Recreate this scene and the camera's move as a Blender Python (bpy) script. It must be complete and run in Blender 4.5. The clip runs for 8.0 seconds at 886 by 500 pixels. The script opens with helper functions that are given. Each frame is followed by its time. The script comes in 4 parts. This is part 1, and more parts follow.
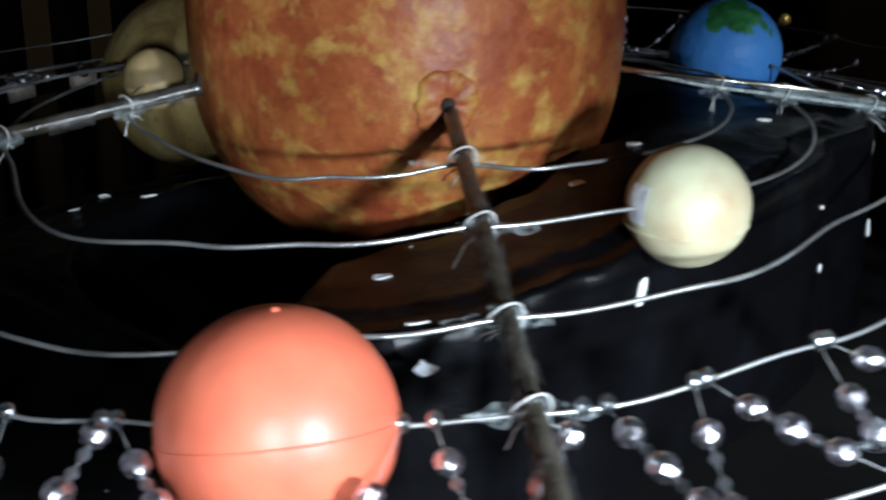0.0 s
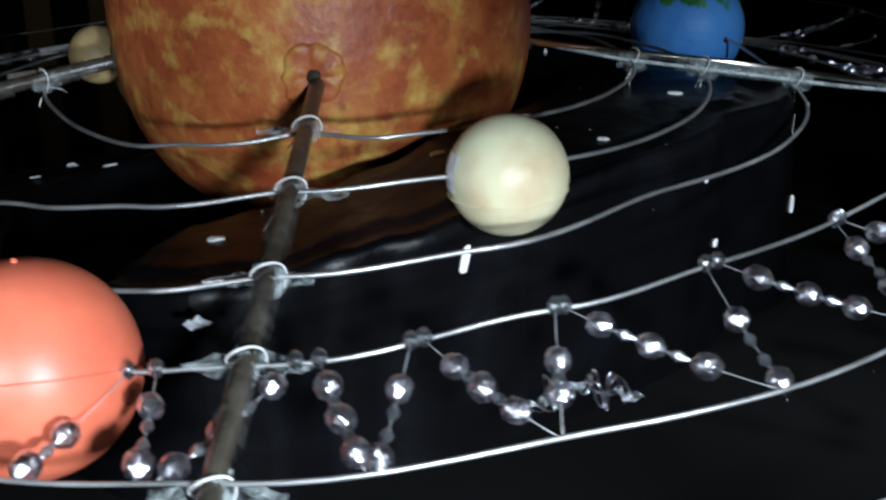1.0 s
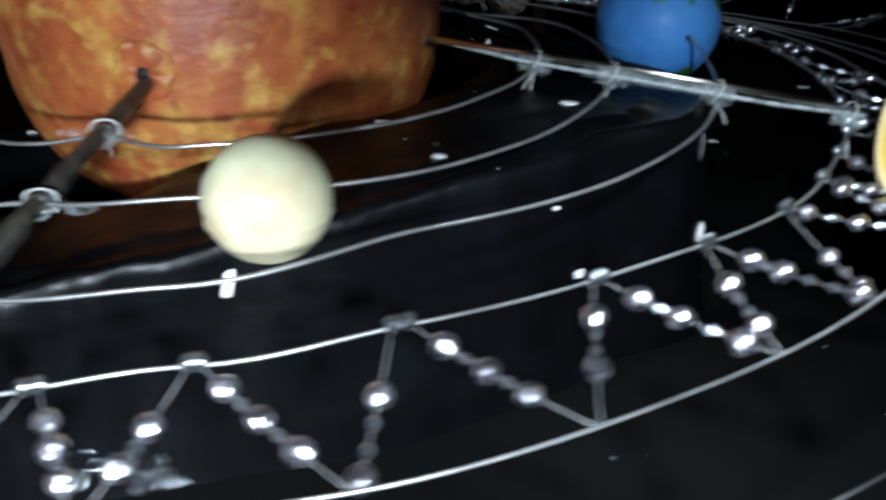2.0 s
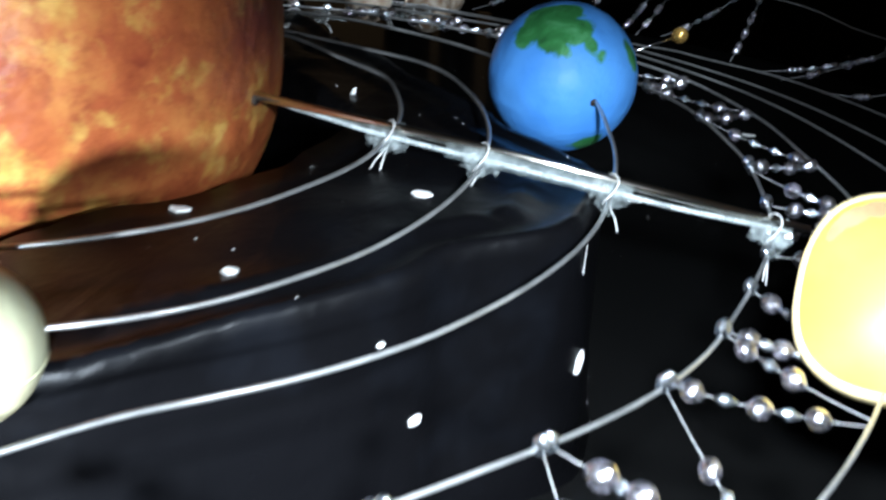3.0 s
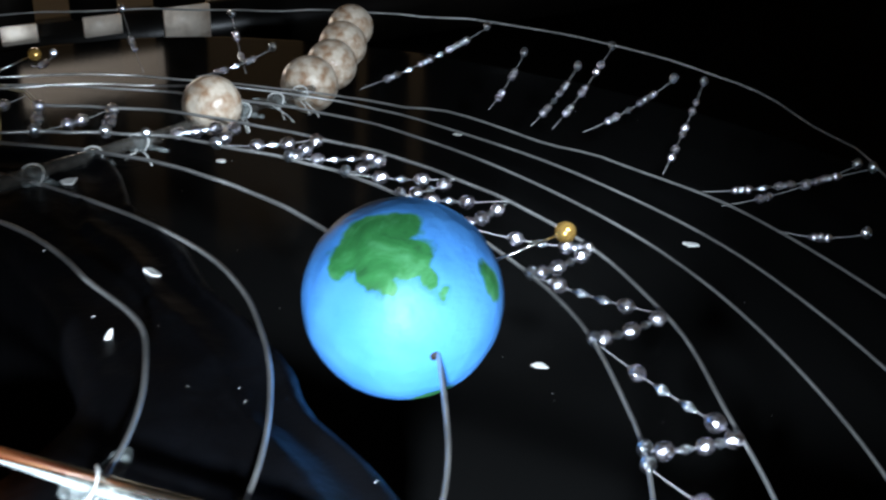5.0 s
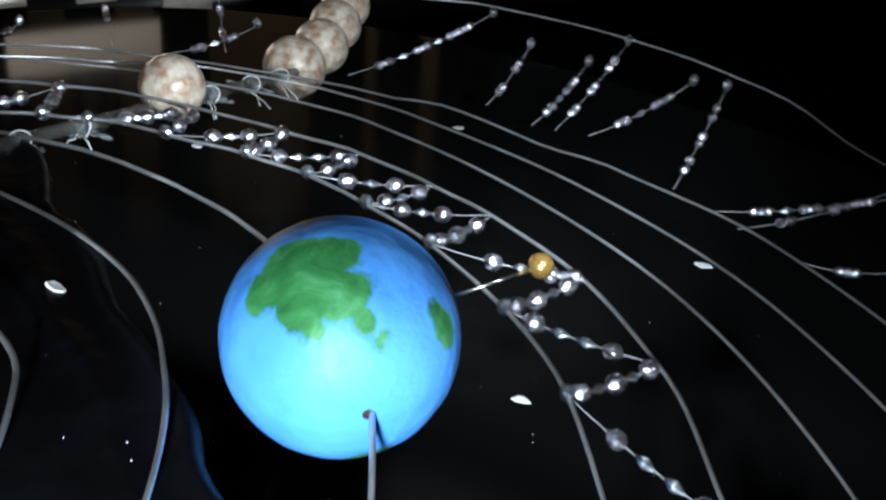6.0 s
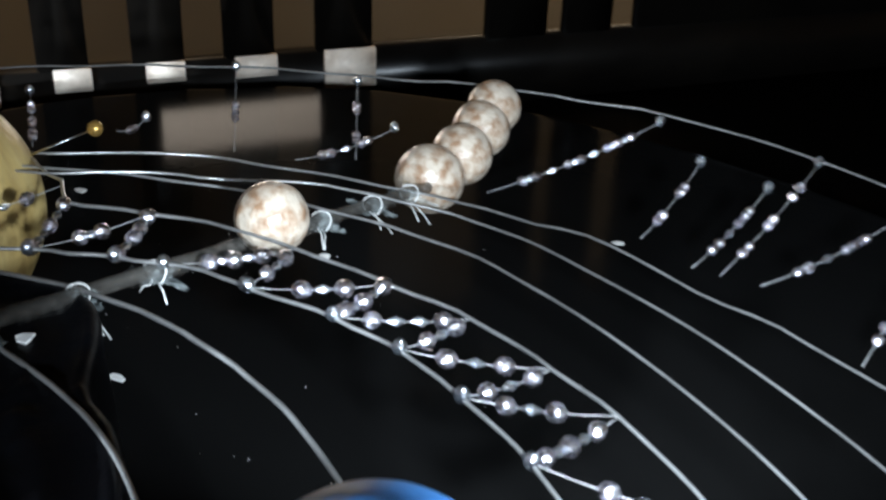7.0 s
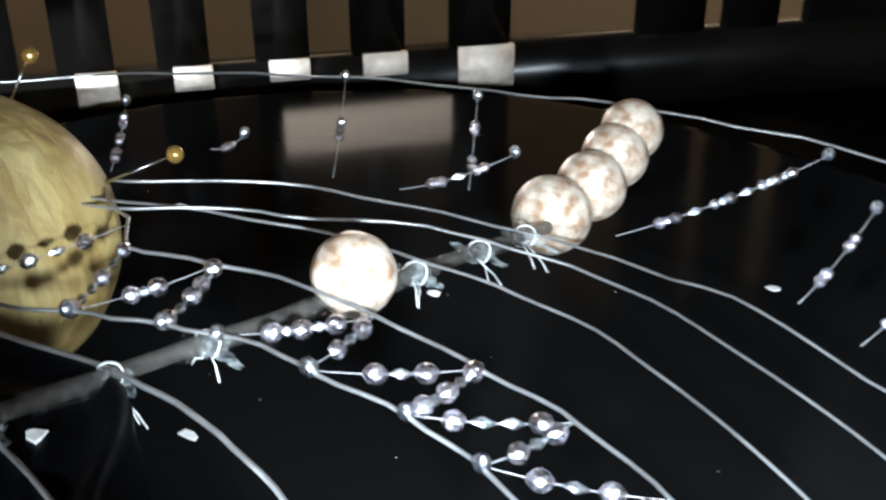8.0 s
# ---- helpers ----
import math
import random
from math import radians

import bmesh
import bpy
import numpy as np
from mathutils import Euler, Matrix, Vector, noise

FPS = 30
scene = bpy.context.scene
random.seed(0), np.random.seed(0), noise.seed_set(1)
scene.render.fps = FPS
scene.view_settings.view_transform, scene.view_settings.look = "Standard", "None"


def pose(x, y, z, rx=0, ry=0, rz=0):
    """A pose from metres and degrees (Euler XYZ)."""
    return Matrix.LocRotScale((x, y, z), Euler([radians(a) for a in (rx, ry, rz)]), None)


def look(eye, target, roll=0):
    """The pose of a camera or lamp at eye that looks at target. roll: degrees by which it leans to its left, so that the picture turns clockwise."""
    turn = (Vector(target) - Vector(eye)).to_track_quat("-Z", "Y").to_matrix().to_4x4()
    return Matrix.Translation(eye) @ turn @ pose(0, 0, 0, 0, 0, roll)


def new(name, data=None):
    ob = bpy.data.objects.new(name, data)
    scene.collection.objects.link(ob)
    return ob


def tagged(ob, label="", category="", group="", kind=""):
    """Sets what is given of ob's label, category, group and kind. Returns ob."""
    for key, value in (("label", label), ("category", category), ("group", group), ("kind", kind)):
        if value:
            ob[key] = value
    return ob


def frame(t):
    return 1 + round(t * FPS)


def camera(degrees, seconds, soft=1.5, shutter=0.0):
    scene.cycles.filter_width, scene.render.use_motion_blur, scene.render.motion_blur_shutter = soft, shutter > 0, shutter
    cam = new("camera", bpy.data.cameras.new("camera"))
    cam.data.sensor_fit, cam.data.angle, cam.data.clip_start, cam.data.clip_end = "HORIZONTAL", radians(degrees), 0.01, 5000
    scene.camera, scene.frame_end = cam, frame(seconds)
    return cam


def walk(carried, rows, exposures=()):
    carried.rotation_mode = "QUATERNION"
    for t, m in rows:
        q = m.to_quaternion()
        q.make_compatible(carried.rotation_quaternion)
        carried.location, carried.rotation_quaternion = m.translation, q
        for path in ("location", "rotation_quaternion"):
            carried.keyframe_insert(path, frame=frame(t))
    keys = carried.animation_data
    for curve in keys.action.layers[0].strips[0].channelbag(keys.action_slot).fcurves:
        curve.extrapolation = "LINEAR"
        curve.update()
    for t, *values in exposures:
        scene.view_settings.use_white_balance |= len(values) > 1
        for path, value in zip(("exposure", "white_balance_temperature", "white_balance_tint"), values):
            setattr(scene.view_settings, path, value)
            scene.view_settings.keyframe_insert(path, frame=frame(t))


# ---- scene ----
cam = camera(42.0, 8.0, soft=2.3, shutter=0.5)

# The model is laid out in units of its fourth wire orbit, which is 18 cm in radius.
S = 0.18
HUB = 0.75 + 0.62 * S
ROWS = [
    (0.0, pose(-0.0367, -0.3565, 0.9479, 70.27, -1.00, -6.50)),
    (0.5, pose(0.0076, -0.3689, 0.9511, 70.65, -0.26, -3.10)),
    (1.0, pose(0.0422, -0.3701, 0.9476, 69.35, 0.72, 1.27)),
    (1.5, pose(0.0863, -0.3536, 0.9520, 67.68, 1.44, 6.99)),
    (2.0, pose(0.1444, -0.3316, 0.9587, 66.51, 0.95, 13.05)),
    (2.2, pose(0.1659, -0.3209, 0.9637, 65.78, -0.15, 14.74)),
    (3.3, pose(0.1565, -0.2184, 0.9631, 64.76, -3.02, 12.27)),
    (3.5, pose(0.1548, -0.2000, 0.9626, 64.18, -2.82, 11.94)),
    (4.0, pose(0.1556, -0.1719, 0.9661, 63.23, -3.41, 10.32)),
    (4.5, pose(0.1659, -0.1605, 0.9955, 62.47, -2.54, 11.29)),
    (4.7, pose(0.1696, -0.1479, 0.9966, 62.31, -1.96, 12.02)),
    (5.8, pose(0.1810, -0.0953, 0.9848, 61.51, -3.64, 13.54)),
    (6.0, pose(0.1793, -0.0871, 0.9846, 61.04, -4.12, 14.72)),
    (6.5, pose(0.1809, -0.0565, 0.9796, 62.02, -2.20, 19.97)),
    (7.0, pose(0.1780, -0.0234, 0.9905, 62.24, -1.92, 24.63)),
    (7.5, pose(0.1722, 0.0035, 0.9912, 61.24, -2.21, 29.15)),
    (8.0, pose(0.1651, 0.0279, 0.9866, 60.84, 0.16, 32.32)),
]
walk(cam, ROWS, exposures=((0.0, -2.55), (0.5, -2.8), (1.0, -2.9), (1.5, -2.66), (2.2, -2.1), (3.3, -0.45), (4.0, -0.25), (4.7, 0.4), (5.8, 0.4), (6.5, 0.6), (7.0, 1.15), (7.5, 1.7), (8.0, 1.9)))


def P3(x, y, z):
    """Model units from the hub to metres."""
    return Vector((x * S, y * S, z * S + HUB))


from mathutils.bvhtree import BVHTree

# ---- light ----
world = bpy.data.worlds.new("room_air")
scene.world = world
world.use_nodes = True
world.node_tree.nodes["Background"].inputs[0].default_value = (1.0, 0.72, 0.45, 1)
world.node_tree.nodes["Background"].inputs[1].default_value = 0.03


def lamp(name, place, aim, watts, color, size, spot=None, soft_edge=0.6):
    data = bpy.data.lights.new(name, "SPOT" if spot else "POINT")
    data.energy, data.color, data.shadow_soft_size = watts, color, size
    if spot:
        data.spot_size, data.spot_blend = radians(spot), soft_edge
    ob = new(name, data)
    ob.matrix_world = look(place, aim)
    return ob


# Six fixed lamps, all lit, stand in for one torch moving along its path.
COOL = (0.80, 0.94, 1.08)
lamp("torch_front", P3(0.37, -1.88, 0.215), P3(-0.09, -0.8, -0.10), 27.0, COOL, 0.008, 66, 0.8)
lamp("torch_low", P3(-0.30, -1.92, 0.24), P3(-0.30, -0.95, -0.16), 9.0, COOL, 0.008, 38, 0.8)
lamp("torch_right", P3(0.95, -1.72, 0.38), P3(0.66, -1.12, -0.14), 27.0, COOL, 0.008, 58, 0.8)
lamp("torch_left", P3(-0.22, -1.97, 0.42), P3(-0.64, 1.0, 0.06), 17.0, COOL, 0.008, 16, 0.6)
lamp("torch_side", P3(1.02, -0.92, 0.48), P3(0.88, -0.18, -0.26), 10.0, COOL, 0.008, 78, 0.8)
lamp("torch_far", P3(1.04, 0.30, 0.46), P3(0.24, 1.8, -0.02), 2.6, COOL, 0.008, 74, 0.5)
# Unseen fill, added for the room's faint warm light on the model.
lamp("warm_room_fill", (-1.2, 0.4, 2.3), (0, 0.2, 0.8), 5.0, (1.0, 0.78, 0.54), 0.08)
# Unseen area light, added behind the screen to brighten the wall.
room = bpy.data.lights.new("wall_fill", "AREA")
room.shape, room.size, room.size_y, room.energy, room.color = "RECTANGLE", 1.6, 0.3, 10.0, (1.0, 0.80, 0.56)
room_ob = new("wall_fill", room)
room_ob.matrix_world = look((-0.4, 1.9, 2.3), (-0.4, 2.5, 0.9))

# Unseen area light, added only for the pale strip reflected in the board.
glow = bpy.data.lights.new("reflection_fill", "AREA")
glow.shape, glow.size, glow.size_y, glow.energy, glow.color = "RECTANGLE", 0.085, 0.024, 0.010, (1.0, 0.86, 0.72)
glow_ob = new("reflection_fill", glow)
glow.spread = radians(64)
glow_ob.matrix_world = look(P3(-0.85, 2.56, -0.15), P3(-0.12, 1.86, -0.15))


# ---- materials ----
def mat(name, color, rough=0.5, metal=0.0, color2=None, scale=20.0, bump=0.0, bscale=60.0, trans=0.0, ior=1.45, coat=0.0, spec=0.5, detail=5.0, lo=0.35, hi=0.65, rough2=None):
    m = bpy.data.materials.new(name)
    m.use_nodes = True
    nt = m.node_tree
    b = nt.nodes["Principled BSDF"]
    b.inputs["Base Color"].default_value = (*color, 1)
    b.inputs["Roughness"].default_value = rough
    b.inputs["Metallic"].default_value = metal
    b.inputs["Transmission Weight"].default_value = trans
    b.inputs["IOR"].default_value = ior
    b.inputs["Coat Weight"].default_value = coat
    b.inputs["Specular IOR Level"].default_value = spec
    tc = nt.nodes.new("ShaderNodeTexCoord")
    if color2 or rough2 is not None:
        n = nt.nodes.new("ShaderNodeTexNoise")
        n.inputs["Scale"].default_value, n.inputs["Detail"].default_value = scale, detail
        nt.links.new(tc.outputs["Object"], n.inputs["Vector"])
        r = nt.nodes.new("ShaderNodeValToRGB")
        r.color_ramp.elements[0].position, r.color_ramp.elements[1].position = lo, hi
        r.color_ramp.elements[0].color, r.color_ramp.elements[1].color = (*color, 1), (*(color2 or color), 1)
        nt.links.new(n.outputs["Fac"], r.inputs["Fac"])
        nt.links.new(r.outputs["Color"], b.inputs["Base Color"])
        if rough2 is not None:
            mr = nt.nodes.new("ShaderNodeMapRange")
            mr.inputs[3].default_value, mr.inputs[4].default_value = rough, rough2
            nt.links.new(n.outputs["Fac"], mr.inputs[0])
            nt.links.new(mr.outputs[0], b.inputs["Roughness"])
    if bump:
        n2 = nt.nodes.new("ShaderNodeTexNoise")
        n2.inputs["Scale"].default_value, n2.inputs["Detail"].default_value = bscale, 6.0
        nt.links.new(tc.outputs["Object"], n2.inputs["Vector"])
        bp = nt.nodes.new("ShaderNodeBump")
        bp.inputs["Strength"].default_value, bp.inputs["Distance"].default_value = bump, 0.001
        nt.links.new(n2.outputs["Fac"], bp.inputs["Height"])
        nt.links.new(bp.outputs["Normal"], b.inputs["Normal"])
    return m


def ramp(nt, fac, stops):
    r = nt.nodes.new("ShaderNodeValToRGB")
    el = r.color_ramp.elements
    while len(el) < len(stops):
        el.new(0.5)
    for e, (p, c) in zip(el, stops):
        e.position, e.color = p, (*c, 1)
    nt.links.new(fac, r.inputs["Fac"])
    return r.outputs["Color"]


def noise_tex(nt, scale, detail=5.0, distortion=0.0, rough=0.5):
    tc = nt.nodes.new("ShaderNodeTexCoord")
    n = nt.nodes.new("ShaderNodeTexNoise")
    n.inputs["Scale"].default_value, n.inputs["Detail"].default_value = scale, detail
    n.inputs["Distortion"].default_value, n.inputs["Roughness"].default_value = distortion, rough
    nt.links.new(tc.outputs["Object"], n.inputs["Vector"])
    return n.outputs["Fac"]


def blend(nt, a, b, fac):
    m = nt.nodes.new("ShaderNodeMix")
    m.data_type = "RGBA"
    nt.links.new(fac, m.inputs["Factor"])
    nt.links.new(a, m.inputs["A"])
    nt.links.new(b, m.inputs["B"])
    return m.outputs["Result"]


def sun_material():
    m = mat("painted_papier_mache", (0.5, 0.15, 0.04), rough=0.46, bump=0.9, bscale=130, spec=0.3)
    nt = m.node_tree
    base = ramp(nt, noise_tex(nt, 48, 9, 0.2, 0.68), [(0.32, (0.20, 0.037, 0.014)), (0.5, (0.325, 0.086, 0.026)), (0.70, (0.40, 0.152, 0.042))])
    gold = ramp(nt, noise_tex(nt, 190, 6), [(0.3, (0.40, 0.19, 0.035)), (0.7, (0.54, 0.37, 0.10))])
    add = nt.nodes.new("ShaderNodeMath")
    add.operation = "MULTIPLY_ADD"
    add.inputs[1].default_value = 0.42
    nt.links.new(noise_tex(nt, 17, 3), add.inputs[0])
    nt.links.new(noise_tex(nt, 104, 7, 0.2, 0.60), add.inputs[2])
    patch = ramp(nt, add.outputs[0], [(0.71, (0, 0, 0)), (0.90, (0.85, 0.85, 0.85))])
    red = ramp(nt, noise_tex(nt, 120, 7, 0.4, 0.65), [(0.50, (0, 0, 0)), (0.64, (0.7, 0.7, 0.7))])
    dark = ramp(nt, noise_tex(nt, 240, 4), [(0.3, (0.15, 0.024, 0.011)), (0.7, (0.27, 0.055, 0.020))])
    c = blend(nt, blend(nt, base, dark, red), gold, patch)
    nt.links.new(c, nt.nodes["Principled BSDF"].inputs["Base Color"])
    return m


SUN = sun_material()
def film_material():
    """Thin black film: dust and bluish haze in its colour, long fine creases."""
    m = mat("black_plastic_film", (0.0022, 0.0022, 0.0027), rough=0.20, rough2=0.46, scale=34, spec=0.15, color2=(0.0045, 0.0053, 0.0075), lo=0.52, hi=0.85)
    nt = m.node_tree
    tc = nt.nodes.new("ShaderNodeTexCoord")
    mp = nt.nodes.new("ShaderNodeMapping")
    mp.inputs["Scale"].default_value = (1.5, 0.6, 0.4)
    mp.inputs["Rotation"].default_value = (0.2, 0.1, 0.7)
    nt.links.new(tc.outputs["Object"], mp.inputs["Vector"])
    vo = nt.nodes.new("ShaderNodeTexVoronoi")
    vo.feature = "DISTANCE_TO_EDGE"
    vo.inputs["Scale"].default_value = 26
    nt.links.new(mp.outputs[0], vo.inputs["Vector"])
    ed = nt.nodes.new("ShaderNodeMapRange")
    ed.inputs[2].default_value, ed.inputs[3].default_value, ed.inputs[4].default_value = 0.06, 1.0, 0.0
    nt.links.new(vo.outputs["Distance"], ed.inputs[0])
    b1 = nt.nodes.new("ShaderNodeBump")
    b1.inputs["Strength"].default_value, b1.inputs["Distance"].default_value = 0.2, 0.0004
    nt.links.new(ed.outputs[0], b1.inputs["Height"])
    b2 = nt.nodes.new("ShaderNodeBump")
    b2.inputs["Strength"].default_value, b2.inputs["Distance"].default_value = 0.6, 0.001
    nt.links.new(noise_tex(nt, 70, 8, 0.3, 0.6), b2.inputs["Height"])
    nt.links.new(b1.outputs[0], b2.inputs["Normal"])
    nt.links.new(b2.outputs[0], nt.nodes["Principled BSDF"].inputs["Normal"])
    return m


def see_through(name, color, rough, lo, hi, scale, bump, bscale, metal=0.0):
    """Clear stuff that lets part of the light straight through and throws the rest back, unevenly."""
    m = mat(name, color, rough=rough, metal=metal, bump=bump, bscale=bscale, spec=1.0)
    nt = m.node_tree
    tr = nt.nodes.new("ShaderNodeBsdfTransparent")
    mx = nt.nodes.new("ShaderNodeMixShader")
    mr = nt.nodes.new("ShaderNodeMapRange")
    mr.inputs[1].default_value, mr.inputs[2].default_value = 0.35, 0.65
    mr.inputs[3].default_value, mr.inputs[4].default_value = lo, hi
    nt.links.new(noise_tex(nt, scale, 4), mr.inputs[0])
    nt.links.new(mr.outputs[0], mx.inputs[0])
    nt.links.new(tr.outputs[0], mx.inputs[1])
    nt.links.new(nt.nodes["Principled BSDF"].outputs[0], mx.inputs[2])
    nt.links.new(mx.outputs[0], nt.nodes["Material Output"].inputs["Surface"])
    return m


def bead_material(name, color, lo, hi):
    """Cut glass: a smoky silvered body under a hard clear surface."""
    return see_through(name, color, 0.21, lo, hi, 300, 0.55, 430, 1.0)


BLACK_FILM = film_material()
BLACK_BOARD = mat("black_gloss_board", (0.005, 0.005, 0.005), rough=0.07, bump=0.12, bscale=22, rough2=0.17, scale=14, spec=0.012)
WIRE = mat("grey_steel_wire", (0.50, 0.50, 0.495), rough=0.33, metal=0.78, color2=(0.32, 0.32, 0.315), scale=110)
STEEL = mat("polished_steel_skewer", (0.84, 0.80, 0.72), rough=0.15, metal=1.0, rough2=0.24, scale=80)
STRAW_DARK = mat("smoky_plastic_tube", (0.032, 0.027, 0.021), rough=0.22, color2=(0.085, 0.072, 0.055), scale=120, bump=0.4, bscale=220, trans=0.2, lo=0.42, hi=0.72)
STRAW_CLEAR = see_through("clear_plastic_tube", (0.62, 0.72, 0.72), 0.16, 0.02, 0.20, 170, 1.0, 260)
STRAW_GREY = see_through("grey_clear_tube", (0.075, 0.07, 0.062), 0.16, 0.2, 0.6, 140, 0.8, 220)
TAPE = see_through("clear_adhesive_tape", (0.70, 0.79, 0.79), 0.14, 0.01, 0.22, 420, 1.0, 420)
ROD = see_through("clear_plastic_rod", (0.74, 0.82, 0.82), 0.2, 0.15, 0.48, 200, 0.6, 300)
SLEEVE = see_through("old_clear_tape", (0.14, 0.135, 0.125), 0.2, 0.03, 0.24, 300, 1.0, 300)
THREAD = mat("white_thread", (0.62, 0.62, 0.60), rough=0.7, color2=(0.45, 0.45, 0.44), scale=600)
NYLON = mat("nylon_thread", (0.50, 0.50, 0.50), rough=0.25, trans=0.3)
BEAD = bead_material("faceted_silvery_bead", (0.93, 0.91, 0.97), 0.45, 0.95)
CRYSTAL = bead_material("clear_crystal_bead", (0.90, 0.95, 1.0), 0.35, 0.90)
PEARL = mat("gold_pearl", (0.55, 0.33, 0.09), rough=0.2, metal=0.75, coat=0.5, color2=(0.55, 0.33, 0.09), scale=200)
PIN = mat("steel_pin", (0.75, 0.75, 0.72), rough=0.2, metal=1.0)
MARS = mat("orange_celluloid", (0.66, 0.155, 0.085), rough=0.30, color2=(0.50, 0.10, 0.055), scale=44, bump=0.3, bscale=80, spec=0.5, rough2=0.52, detail=7.0)
VENUS = mat("cream_painted_ball", (0.58, 0.57, 0.38), rough=0.42, color2=(0.44, 0.33, 0.20), scale=40, bump=0.4, bscale=160, lo=0.44, hi=0.68, detail=8.0)
VENUS_DULL = mat("tan_painted_ball", (0.42, 0.30, 0.14), rough=0.5, color2=(0.28, 0.19, 0.085), scale=110, bump=0.3, bscale=200)
FOIL = mat("silver_foil_tape", (0.86, 0.88, 0.92), rough=0.28, metal=0.3, bump=1.0, bscale=420)
STONE = mat("brown_mottled_ball", (0.51, 0.435, 0.35), rough=0.28, color2=(0.27, 0.165, 0.10), scale=230, bump=1.0, bscale=240, lo=0.42, hi=0.64, detail=10.0)
STAR = mat("white_star_speck", (0.85, 0.85, 0.83), rough=0.5, bump=0.3, bscale=500)
YELLOW = mat("yellow_card", (0.66, 0.44, 0.065), rough=0.5, color2=(0.58, 0.40, 0.09), scale=55, lo=0.40, hi=0.65, detail=5.0)
BROWN = mat("cream_card_rim", (0.62, 0.50, 0.27), rough=0.6, color2=(0.50, 0.37, 0.18), scale=90)
STAIN = mat("brown_stain", (0.30, 0.20, 0.09), rough=0.6, color2=(0.20, 0.125, 0.05), scale=160)
GREEN_BALL = mat("pale_green_ball", (0.45, 0.55, 0.42), rough=0.45, color2=(0.40, 0.48, 0.36), scale=60)
# Shade inside the holes, put in as near-black colour on solid plugs.
HOLE = mat("hole_shade", (0.02, 0.012, 0.008), rough=0.8, color2=(0.03, 0.016, 0.01), scale=300)
DARKWOOD = mat("dark_lacquered_wood", (0.0035, 0.003, 0.0027), rough=0.30, color2=(0.006, 0.005, 0.004), scale=12, bump=0.25, bscale=30, spec=0.3)
# The dark slats' ends catch light: that brightness is put into this pale colour.
PALE = mat("lit_slat_end_colour", (0.95, 0.82, 0.69), rough=0.42, color2=(0.66, 0.54, 0.44), scale=120, bump=0.6, bscale=260, lo=0.42, hi=0.75)
WALL = mat("beige_wall_paint", (0.52, 0.44, 0.34), rough=0.8, color2=(0.47, 0.395, 0.30), scale=3, bump=0.2, bscale=60)
FLOORM = mat("dark_floor", (0.05, 0.04, 0.03), rough=0.5, color2=(0.035, 0.027, 0.02), scale=4)


def gold_material():
    m = mat("golden_veined_ball", (0.55, 0.36, 0.12), rough=0.4, bump=1.0, bscale=85)
    nt = m.node_tree
    tc = nt.nodes.new("ShaderNodeTexCoord")
    mp = nt.nodes.new("ShaderNodeMapping")
    mp.inputs["Scale"].default_value = (30, 30, 9)
    nt.links.new(tc.outputs["Object"], mp.inputs["Vector"])
    n = nt.nodes.new("ShaderNodeTexNoise")
    n.inputs["Scale"].default_value, n.inputs["Detail"].default_value, n.inputs["Distortion"].default_value = 2.0, 6, 0.6
    nt.links.new(mp.outputs[0], n.inputs["Vector"])
    c = ramp(nt, n.outputs["Fac"], [(0.30, (0.20, 0.125, 0.045)), (0.45, (0.40, 0.28, 0.10)), (0.70, (0.55, 0.43, 0.19))])
    # long crumpled folds, crease shade put in as brown, and small brown spots
    vo = nt.nodes.new("ShaderNodeTexVoronoi")
    vo.feature = "DISTANCE_TO_EDGE"
    vo.inputs["Scale"].default_value = 2.2
    wob = nt.nodes.new("ShaderNodeVectorMath")
    wob.operation = "ADD"
    nt.links.new(mp.outputs[0], wob.inputs[0])
    nt.links.new(n.outputs["Color"], wob.inputs[1])
    nt.links.new(wob.outputs[0], vo.inputs["Vector"])
    fold = ramp(nt, vo.outputs["Distance"], [(0.0, (0.3, 0.3, 0.3)), (0.16, (0, 0, 0))])
    brown = ramp(nt, noise_tex(nt, 220, 4), [(0.3, (0.16, 0.09, 0.035)), (0.7, (0.24, 0.14, 0.05))])
    spots = ramp(nt, noise_tex(nt, 300, 2), [(0.68, (0, 0, 0)), (0.74, (0.8, 0.8, 0.8))])
    c = blend(nt, blend(nt, c, brown, fold), brown, spots)
    b2 = nt.nodes.new("ShaderNodeBump")
    b2.inputs["Strength"].default_value, b2.inputs["Distance"].default_value = 0.7, 0.0012
    nt.links.new(vo.outputs["Distance"], b2.inputs["Height"])
    old = nt.nodes["Principled BSDF"].inputs["Normal"].links[0].from_socket
    nt.links.new(old, b2.inputs["Normal"])
    nt.links.new(b2.outputs[0], nt.nodes["Principled BSDF"].inputs["Normal"])
    nt.links.new(c, nt.nodes["Principled BSDF"].inputs["Base Color"])
    return m


GOLD = gold_material()


